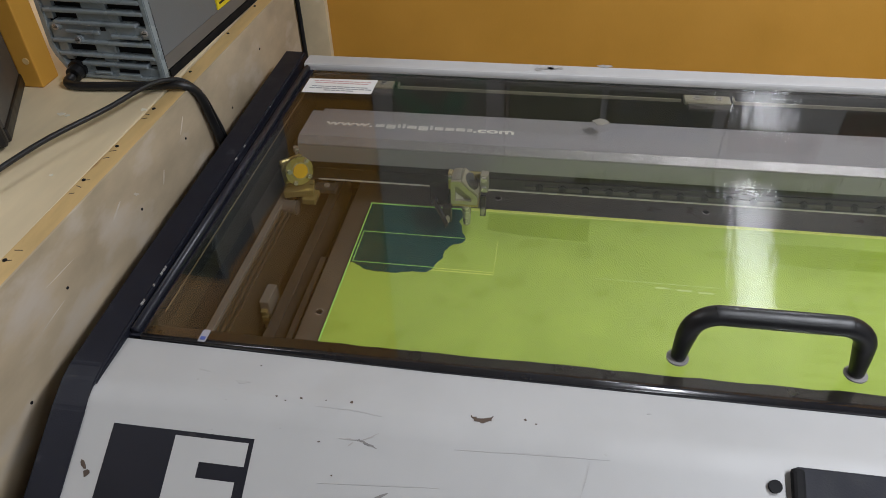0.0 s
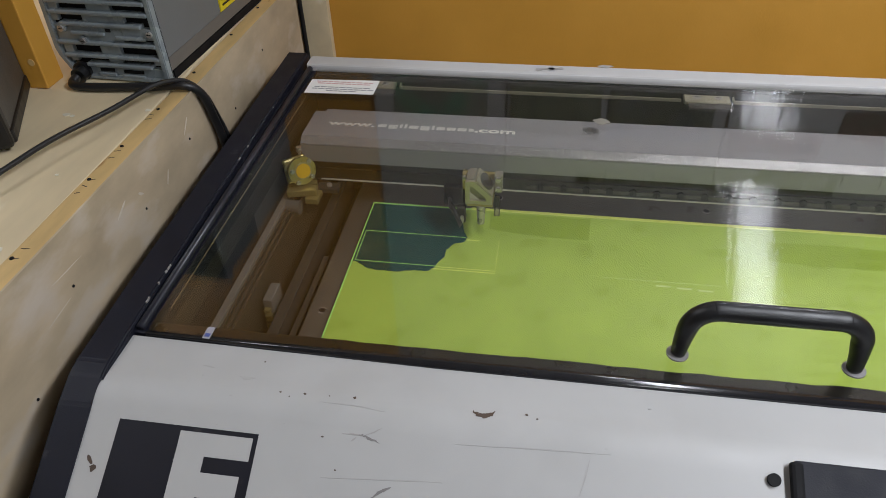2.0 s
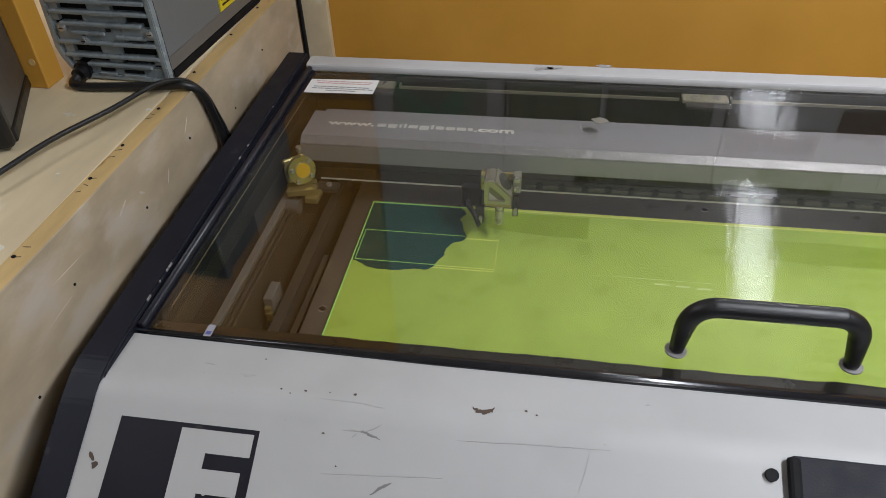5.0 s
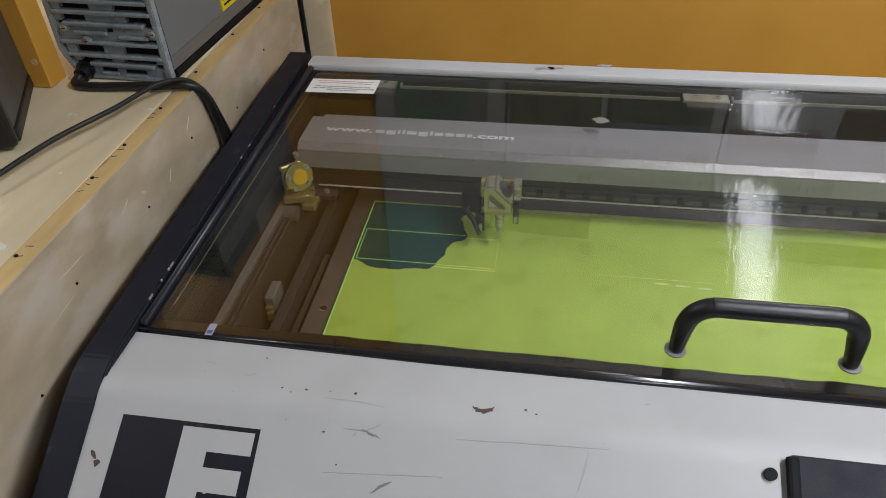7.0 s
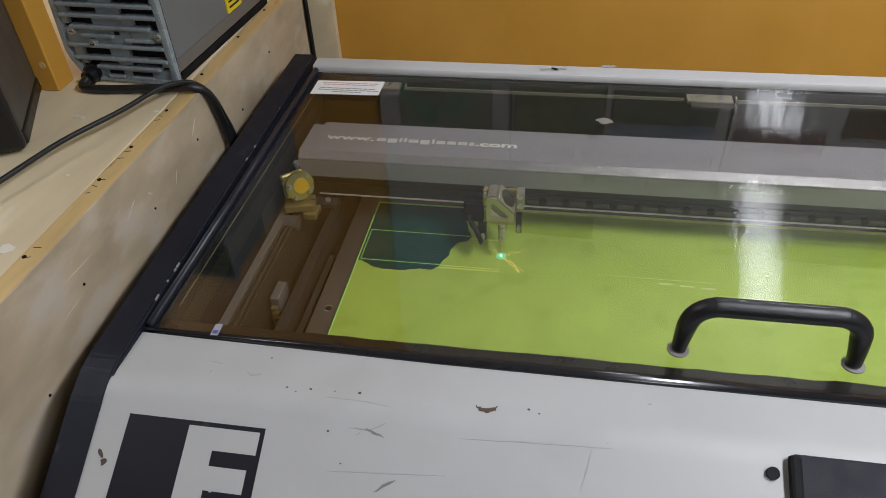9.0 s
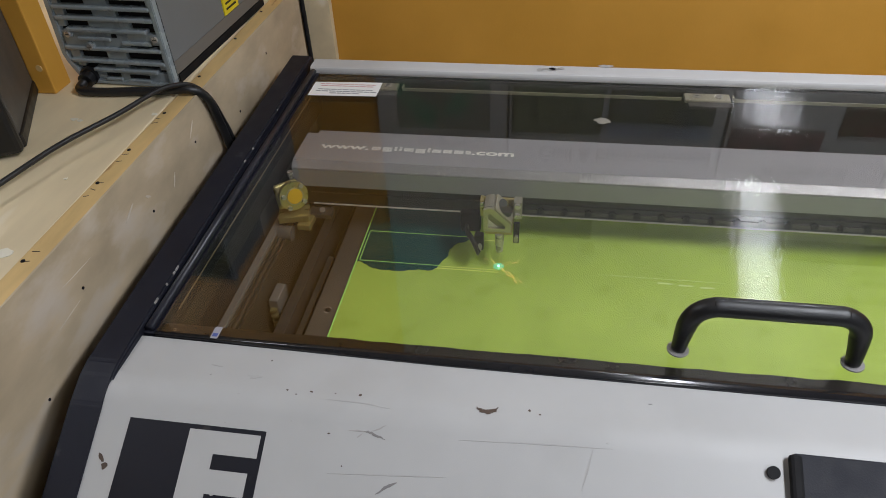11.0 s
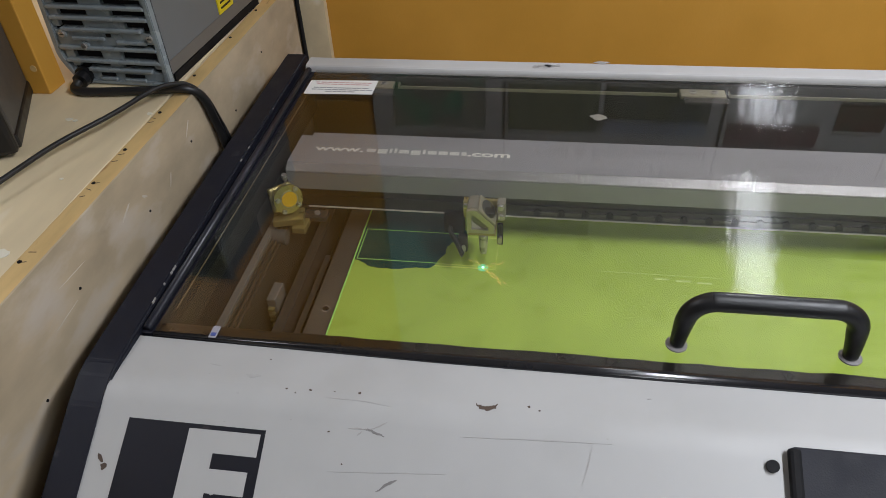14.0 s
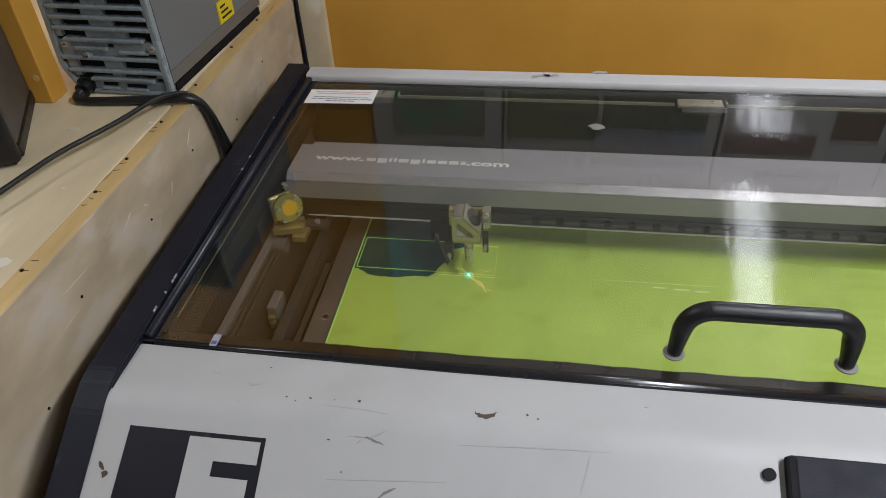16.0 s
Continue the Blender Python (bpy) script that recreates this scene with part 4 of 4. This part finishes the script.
def build_sheet():
    s = thing("acrylic_sheet", "fluorescent yellow-green acrylic sheet with torn teal film on one corner", "acrylic sheet")
    x0, x1, y0, y1, z0, z1 = 0.117, 1.035, -0.22, 0.406, -0.1362, -0.132
    part("panel", box(B(), x0, y0, z0, x1, y1, z1), M_ACRYL, s)
    part("bright_edge", box(B(), x0 - 0.0018, y0, z0, x0 - 0.0001, y1, z1 + 0.0003), M_ACEDGE, s, "glowing green cut edge")
    part("bright_edge", box(B(), x0 - 0.0018, y1 + 0.0001, z0, 0.262, y1 + 0.0030, z1 + 0.0003), M_ACEDGE, s)
    part("bright_edge", box(B(), 0.2622, y1 + 0.0001, z0, x1, y1 + 0.0060, z1 + 0.0003), M_CUTY, s, "glowing yellow cut edge")
    # darker marks left where masking was peeled away
    part("stain", sheet(B(), [(0.292, 0.402), (0.292, 0.364), (0.330, 0.358), (0.380, 0.354), (0.431, 0.353), (0.434, 0.402)], z1, z1 + 0.00015), M_STAIN, s, "darker rectangular mark in the sheet")
    part("stain", sheet(B(), [(0.668, 0.378), (0.664, 0.338), (0.720, 0.333), (0.830, 0.334), (0.840, 0.376), (0.760, 0.380)], z1, z1 + 0.00015), M_STAIN, s)
    part("arrow_mark", sheet(B(), [(0.2475, 0.300), (0.2565, 0.300), (0.2635, 0.250), (0.2775, 0.266), (0.2790, 0.256), (0.2655, 0.228), (0.2390, 0.254), (0.2400, 0.264), (0.2545, 0.250)][::-1], z1, z1 + 0.00015), M_ARROW, s, "faint darker arrow mark")
    # torn masking film
    key = [(0.1175, 0.4050), (0.250, 0.4050), (0.258, 0.392), (0.250, 0.378), (0.256, 0.366), (0.258, 0.352), (0.265, 0.340), (0.262, 0.331), (0.250, 0.326), (0.239, 0.311), (0.240, 0.297), (0.232, 0.282), (0.228, 0.270), (0.220, 0.264), (0.204, 0.265), (0.186, 0.259), (0.170, 0.258), (0.150, 0.259), (0.137, 0.262), (0.124, 0.272), (0.1175, 0.273)]
    rnd = random.Random(4)
    out = []
    for i in range(len(key)):
        a, c = Vector(key[i]), Vector(key[(i + 1) % len(key)])
        torn = 1 <= i <= len(key) - 3
        for k in range(4 if torn else 1):
            p = a.lerp(c, k / 4)
            j = 0.0012 if torn and k else 0
            out.append((p.x + rnd.uniform(-j, j), p.y + rnd.uniform(-j, j)))
    part("masking_film", sheet(B(), out, z1 + 0.0003, z1 + 0.0008), M_FILM, s, "torn teal masking film")
    # fine scratches in the film
    rnd = random.Random(31)
    bm = B()
    for k in range(46):
        x, y = rnd.uniform(0.125, 0.225), rnd.uniform(0.285, 0.398)
        a, l, w = rnd.uniform(0.25, 0.75), rnd.uniform(0.002, 0.0065), rnd.uniform(0.0004, 0.0008)
        d, n = Vector((math.cos(a), math.sin(a))) * l, Vector((-math.sin(a), math.cos(a))) * w
        c = Vector((x, y))
        sheet(bm, [tuple(c - d), tuple(c - n), tuple(c + d), tuple(c + n)], z1 + 0.00082, z1 + 0.00095)
    part("scratches", bm, M_SCRATCH, s, "pale scratches in the film")
    # the traced rectangle
    cx0, cx1, cy0, cy1 = 0.1205, 0.3095, 0.2745, 0.3395
    zt, w = z1 + 0.0009, 0.00055
    part("cut_line", box(B(), cx0, cy1 - w, zt, 0.263, cy1 + w, zt + 0.0003), M_ACEDGE, s, "bright green cut line")
    part("cut_line", box(B(), cx0 - w, cy0, zt, cx0 + w, cy1, zt + 0.0003), M_ACEDGE, s)
    part("cut_line", box(B(), cx0, cy0 - w, zt, 0.232, cy0 + w, zt + 0.0003), M_ACEDGE, s)
    part("cut_line", box(B(), 0.232, cy0 - w, z1, cx1, cy0 + w, z1 + 0.0004), M_CUTY, s, "pale yellow cut line")
    part("cut_line", box(B(), 0.222, cy0 - 0.0052, z1, cx1, cy0 - 0.0036, z1 + 0.0004), M_CUTY, s)
    part("cut_line", box(B(), cx1 - w * 0.7, cy0 - 0.005, z1, cx1 + w * 0.7, cy1, z1 + 0.0003), M_CUTY, s)
    # dust specks on the sheet
    rnd = random.Random(77)
    bm = B()
    for k in range(110):
        x, y, q = rnd.uniform(0.13, 0.80), rnd.uniform(-0.05, 0.395), rnd.uniform(0.0003, 0.0009)
        if x > 0.27 or y < 0.25:
            sheet(bm, [(x - q, y), (x, y - q * 0.7), (x + q, y), (x, y + q * 0.7)], z1, z1 + 0.0002)
    tagged(part("dust_specks", bm, M_SPECK, s, "fine dark dust specks"), kind="stuff")
    # pale nicks further along
    for k in range(3):
        part("nick", box(B(), 0.515 + k * 0.026, 0.270 - k * 0.0015, z1, 0.533 + k * 0.026, 0.2725 - k * 0.0015, z1 + 0.0003), M_NICK, s)
    part("nick", box(B(), 0.44, 0.2795, z1, 0.60, 0.2800, z1 + 0.0002), M_NICK, s)


def build_gantry():
    """Travelling bridge; its space has y = 0 at the printed web line's row."""
    g = thing("laser_gantry", "grey travelling bridge with dark rail and brass-coloured mirror mount", "gantry")
    xa, xb = 0.022, 1.09
    prof = [(0.016, -0.060), (0.016, -0.024), (0.012, -0.020), (-0.0572, -0.020), (-0.0572, -0.0305), (-0.068, -0.0305), (-0.068, -0.056), (-0.064, -0.058)]
    part("cover", extrude_x(B(), prof, xa, xb), M_COVER, g, "grey fine-textured cover")
    part("cover_edge", extrude_x(B(), [(-0.0570, -0.0304), (-0.0570, -0.0200), (-0.0582, -0.0204), (-0.0674, -0.0279), (-0.0680, -0.0304)], xa, xb), M_GLINTEDGE, g, "textured cover edge with painted glint flecks")
    part("cover_flange", box(B(), xa + 0.012, 0.0165, -0.030, xb, 0.030, -0.026), M_COVER, g)
    part("rail", box(B(), xa + 0.01, -0.060, -0.092, xb, 0.000, -0.0585), M_DARKSTEEL, g, "dark linear rail")
    part("rail_lip", box(B(), xa + 0.02, -0.0620, -0.0910, xb, -0.0605, -0.0894), M_LIPPALE, g, "bright steel rail lip")
    part("rail_line", box(B(), xa + 0.02, -0.0635, -0.0715, xb, -0.0605, -0.0700), M_DARKSTEEL, g)
    for k in range(22):
        x = 0.36 + k * 0.0315
        part("rail_hole", rod(B(), (x, -0.0602, -0.0805), (x, -0.0640, -0.0805), 0.0050, 14), M_DARK, g)
    part("rack", box(B(), 0.34, -0.0635, -0.0835, xb, -0.0605, -0.0790), M_GREYBAR, g, "grey toothed rack strip")
    # printed address: the plain ends are lettered, the name between is bars of its size
    for text, x0, width in (("www.", 0.0510, 0.0690), (".com", 0.2630, 0.0570)):
        cu = bpy.data.curves.new("lettering", "FONT")
        cu.body, cu.size, cu.extrude, cu.offset = text, 0.0170, 0.0002, 0.00045
        ob = new("lettering", cu)
        me = bpy.data.meshes.new_from_object(ob)
        bpy.data.objects.remove(ob)
        xs = [v.co.x for v in me.vertices]
        for v in me.vertices:
            v.co = Vector((x0 + (v.co.x - min(xs)) / (max(xs) - min(xs)) * width, -0.0265 + v.co.y, -0.0196 + v.co.z))
        me.materials.append(M_WHITEINK)
        new("lettering", me).parent = g
    x = 0.1245
    for w, low, high in ((0.0125, 0, 8), (0.0130, -3, 8), (0.0036, 0, 10), (0.0036, 0, 11), (0.0135, 0, 8), (0.0130, -3, 8), (0.0036, 0, 11), (0.0120, 0, 8), (0.0120, 0, 8), (0.0125, 0, 8), (0.0070, 0, 8)):
        part("print_bar", box(B(), x, -0.0260 + low * 0.001, -0.0198, x + w, -0.0260 + high * 0.001, -0.0194), M_THININK, g)
        x += w + 0.0031
    # mirror mount at the left end, square to the diagonal
    mm = part("mirror_mount", box(B(), -0.022, -0.003, -0.016, 0.012, 0.004, 0.020, 0.003, Matrix.Translation((0.020, -0.082, -0.062)) @ Matrix.Rotation(radians(42), 4, "Z") @ Matrix.Rotation(radians(-12), 4, "X")), M_BRASS, g, "brass-coloured mirror mount")
    base = Matrix.Translation((0.020, -0.082, -0.062)) @ Matrix.Rotation(radians(42), 4, "Z") @ Matrix.Rotation(radians(-12), 4, "X")

    def disc(x, z, r, y0, y1, mt, name, seg=24, label=""):
        bm = rod(B(), (x, y0, z), (x, y1, z), r, seg)
        bmesh.ops.transform(bm, matrix=base, verts=bm.verts)
        part(name, bm, mt, mm, label)
    disc(0, 0.000, 0.0205, -0.0045, -0.0105, M_BRASS, "mirror_ring", 28)
    disc(0.001, 0.000, 0.0125, -0.0100, -0.0112, M_ALU, "mirror_seat", 28)
    disc(0.001, 0.000, 0.0108, -0.0108, -0.0122, M_GOLD, "mirror", 28, "golden round mirror")
    for x, z in ((-0.0150, 0.004), (0.0125, 0.0115), (0.012, -0.0115), (-0.010, -0.0145)):
        disc(x, z, 0.0033, -0.0106, -0.0135, M_STEEL, "adjuster_screw", 12)
    part("spring_screw", rod(B(), (0.019, -0.070, -0.062), (0.019, -0.070, -0.040), 0.0022, 10), M_STEEL, mm)
    part("spring_knob", rod(B(), (0.019, -0.070, -0.040), (0.019, -0.070, -0.033), 0.0040, 12), M_STEEL, mm)
    part("mount_foot", box(B(), 0.004, -0.106, -0.094, 0.046, -0.078, -0.084, 0.0015, Matrix.Translation((0.02, -0.1, 0)) @ Matrix.Rotation(radians(14), 4, "Z") @ Matrix.Translation((-0.02, 0.1, 0))), M_BRASS, g, "folded brass-coloured bracket")
    part("mount_foot", box(B(), 0.030, -0.108, -0.104, 0.0490, -0.074, -0.0945, 0.0015), M_BRASS, g)
    part("roller", rod(B(), (0.004, -0.113, -0.1065), (0.024, -0.113, -0.1065), 0.0105, 22), M_ROLLER, g, "grey steel guide roller", smooth=False)
    part("end_plate", box(B(), 0.040, -0.084, -0.100, 0.072, -0.066, -0.0925, 0.001), M_GREYBAR, g)
    part("end_bolt", rod(B(), (0.058, -0.075, -0.0925), (0.058, -0.075, -0.0895), 0.0040, 12), M_STEEL, g)
    return g


def build_carriage():
    """Laser head; origin on the sheet's face under the lens, x and y with the bed."""
    c = thing("laser_carriage", "silver laser head with angled mirror, lens tube and black hose", "laser head")
    # wedge block: solid triangle in x-z, mirror on its slanted face
    bm = B()
    prof = [(-0.026, 0.046), (-0.026, 0.094), (-0.018, 0.097), (-0.010, 0.097), (0.020, 0.064), (0.020, 0.046)]
    y0, y1 = -0.004, 0.030
    a = [bm.verts.new((x, y0 + 0.0045, z)) for x, z in prof]
    d = [bm.verts.new((x, y1, z)) for x, z in prof]
    for i in range(6):
        bm.faces.new((a[i], a[(i + 1) % 6], d[(i + 1) % 6], d[i]))
    bm.faces.new(a[::-1])
    bm.faces.new(d)
    bmesh.ops.recalc_face_normals(bm, faces=bm.faces)
    bmesh.ops.bevel(bm, geom=list(bm.edges), offset=0.0014, segments=2, affect="EDGES")
    blk = part("mirror_block", bm, M_BLOCK, c, "anodised wedge block, shade put into its tone")
    # raised rim round the open front of the wedge
    hole = [(-0.0185, 0.0535), (-0.0185, 0.082), (-0.0165, 0.0855), (-0.0135, 0.0855), (0.0100, 0.0610), (0.0100, 0.0535)]
    bm = B()
    loops = [[bm.verts.new((x, y, z)) for x, z in p] for p, y in ((prof, y0), (hole, y0), (hole, y0 + 0.0044), (prof, y0 + 0.0044))]
    for p, q in zip(loops, loops[1:] + loops[:1]):
        for i in range(6):
            bm.faces.new((p[i], p[(i + 1) % 6], q[(i + 1) % 6], q[i]))
    bmesh.ops.recalc_face_normals(bm, faces=bm.faces)
    part("block_rim", bm, M_ALU, blk, "pale metal rim")
    bm = B()
    tri = [(-0.018, 0.054), (-0.018, 0.069), (-0.003, 0.0545), (-0.003, 0.054)]
    f = [bm.verts.new((x, y0 + 0.0030, z)) for x, z in tri]
    k = [bm.verts.new((x, y0 + 0.0043, z)) for x, z in tri]
    for i in range(4):
        bm.faces.new((f[i], f[(i + 1) % 4], k[(i + 1) % 4], k[i]))
    bm.faces.new(f[::-1])
    bm.faces.new(k)
    bmesh.ops.recalc_face_normals(bm, faces=bm.faces)
    part("recess_plate", bm, M_LIPPALE, blk, "bright triangular recess")
    n = Vector((0.033, 0, 0.030)).normalized()
    mid = Vector((0.005, 0.013, 0.0805))
    part("mirror_plate", box(B(), -0.021, -0.0165, 0.0, 0.021, 0.0165, 0.004, 0.0015, Matrix.Translation(mid + n * 0.0006) @ n.to_track_quat("Z", "Y").to_matrix().to_4x4() @ Matrix.Rotation(radians(90), 4, "Z")), M_ALU, blk)
    part("mirror", rod(B(), mid + n * 0.0044, mid + n * 0.0056, 0.0155, 28), M_MIRROR, blk, "round grey mirror")
    part("head_plate", box(B(), -0.030, 0.031, 0.044, 0.030, 0.0365, 0.084, 0.001), M_BRASS, c, "metal back plate")
    part("side_bracket", box(B(), 0.022, 0.016, 0.056, 0.036, 0.0305, 0.0935, 0.0015), M_BLOCK, c, "metal side bracket")
    for z in (0.088, 0.066):
        part("bracket_screw", rod(B(), (0.029, 0.0155, z), (0.029, 0.011, z), 0.0050, 12), M_STEEL, c)
    part("left_bracket", box(B(), -0.035, 0.018, 0.056, -0.0275, 0.0305, 0.092, 0.0015), M_BRASS, c)
    part("bracket_screw", rod(B(), (-0.031, 0.0175, 0.086), (-0.031, 0.014, 0.086), 0.0038, 12), M_STEEL, c)
    part("lens_plate", box(B(), -0.024, -0.004, 0.0405, 0.022, 0.030, 0.0455, 0.001), M_BRASS, c)
    part("lens_tube", rod(B(), (0.001, 0.0, 0.022), (0.001, 0.002, 0.0402), 0.0062, 20, 0.0085), M_STEEL, c, "tapered steel lens tube")
    part("depth_arm", box(B(), 0.0235, 0.008, 0.026, 0.0335, 0.012, 0.0555, 0.001), M_DARKSTEEL, c, "dark focus arm with a screw")
    part("arm_screw", rod(B(), (0.0285, 0.0078, 0.032), (0.0285, 0.004, 0.032), 0.0036, 12), M_STEEL, c)
    part("hose_clamp", box(B(), -0.042, -0.004, 0.022, -0.026, 0.006, 0.038, 0.002), M_DARKSTEEL, c)
    part("clamp_screw", rod(B(), (-0.032, -0.0045, 0.027), (-0.032, -0.008, 0.027), 0.0036, 12), M_STEEL, c)
    part("air_hose", tube(B(), [(-0.060, 0.028, 0.030), (-0.056, 0.010, 0.034), (-0.047, 0.0, 0.033), (-0.040, -0.006, 0.029), (-0.033, -0.010, 0.022)], 0.0036, 12), M_CABLE, c, "black air hose", smooth=True)
    # plain near-black block behind the hose
    part("dark_block", box(B(), -0.072, 0.030, 0.024, -0.036, 0.042, 0.048, 0.003), M_DARK, c)
    for ob in c.children_recursive:
        for v in ob.data.vertices:
            v.co.x *= 0.76
            v.co.z = 0.097 - (0.097 - v.co.z) * 0.70 if v.co.z >= 0.04 else 0.028 + (v.co.z - 0.022) * 1.617
    return c


def build_flash():
    f = thing("cutting_flash", "small blue-green laser flash with an orange spark", "laser flash")
    bm = B()
    bmesh.ops.create_icosphere(bm, subdivisions=2, radius=0.0017)
    part("flash", bm, M_FLASH, f, "tiny bright flash", smooth=True)
    part("halo", sheet(B(), [(0.0070 * math.cos(q), 0.0070 * math.sin(q)) for q in [2 * math.pi * k / 20 for k in range(20)]], -0.0009, -0.0008), M_HALO, f, "faint blue-green glow")
    # small glints strewn along faint arms, thinning outwards
    rnd = random.Random(8)
    for ax, ay, reach, count in ((0.70, -0.72, 0.044, 26), (-0.74, 0.66, 0.026, 7), (0.88, 0.46, 0.032, 8)):
        for q in range(count):
            far = reach * (0.10 + 0.90 * q / count)
            l, w = rnd.uniform(0.003, 0.0080), rnd.uniform(0.0012, 0.0024)
            d = Vector((ax, ay)).normalized()
            n = Vector((-d.y, d.x))
            c = d * far + n * rnd.uniform(-1, 1) * (0.0012 + far * 0.10)
            ring = [c - d * l / 2, c - n * w / 2, c + d * l / 2, c + n * w / 2]
            part("spark", sheet(B(), [(p.x, p.y) for p in ring], 0.0001, 0.0002), M_FLAME, f)
    return f


build_room()
build_poster()
build_bench()
build_post()
build_tower()
build_pump()
build_cables()
build_engraver()
build_sheet()
gantry = build_gantry()
carriage = build_carriage()
flash = build_flash()
kerf = tagged(part("fresh_cut", box(B(), -0.045, -0.0022, 0.0, 0.0, 0.0, 0.0002), M_CUTY), "fresh pale yellow laser cut in the acrylic", "cut line")


# ---- what moves ----
GY = [(0, 0.463), (2, 0.463), (4, 0.463), (5, 0.4625), (5.4, 0.4595), (6.5, 0.449), (7, 0.444), (8, 0.4345), (9, 0.425), (11.5, 0.3995), (11.9, 0.396), (12.3, 0.3945), (14, 0.3943), (16, 0.394)]
CX = [(0, 0.2655), (1, 0.2742), (2, 0.2827), (3, 0.2917), (4, 0.3006), (4.8, 0.3078), (5.2, 0.3095), (8, 0.3096), (11.5, 0.3096), (12, 0.3092), (12.4, 0.3078), (13, 0.3025), (14, 0.2930), (15, 0.2838), (16, 0.2753)]


def between(rows, t):
    for (a, p), (c, q) in zip(rows, rows[1:]):
        if t <= c:
            return p + (q - p) * (t - a) / (c - a)
    return rows[-1][1]


def motions():
    walk(gantry, [(t, pose(0, y, 0)) for t, y in GY])
    steps = [k * 0.5 for k in range(33)]
    lit = sorted(steps + [8.4, 8.6])
    walk(carriage, [(t, pose(between(CX, t), between(GY, t) - 0.1225, -0.132)) for t in steps])
    # the glow comes up through the sheet when the beam begins to show
    walk(flash, [(t, pose(between(CX, t) + (0.001 if t < 8.55 else 0), between(GY, t) - 0.1225, -0.132 + (-0.012 if t < 8.55 else 0.0012))) for t in lit])
    walk(kerf, [(t, pose(min(max(between(CX, t), 0.2655), 0.3095) if t < 6 else 0.3095, 0.3365, -0.1319)) for t in steps])


motions()
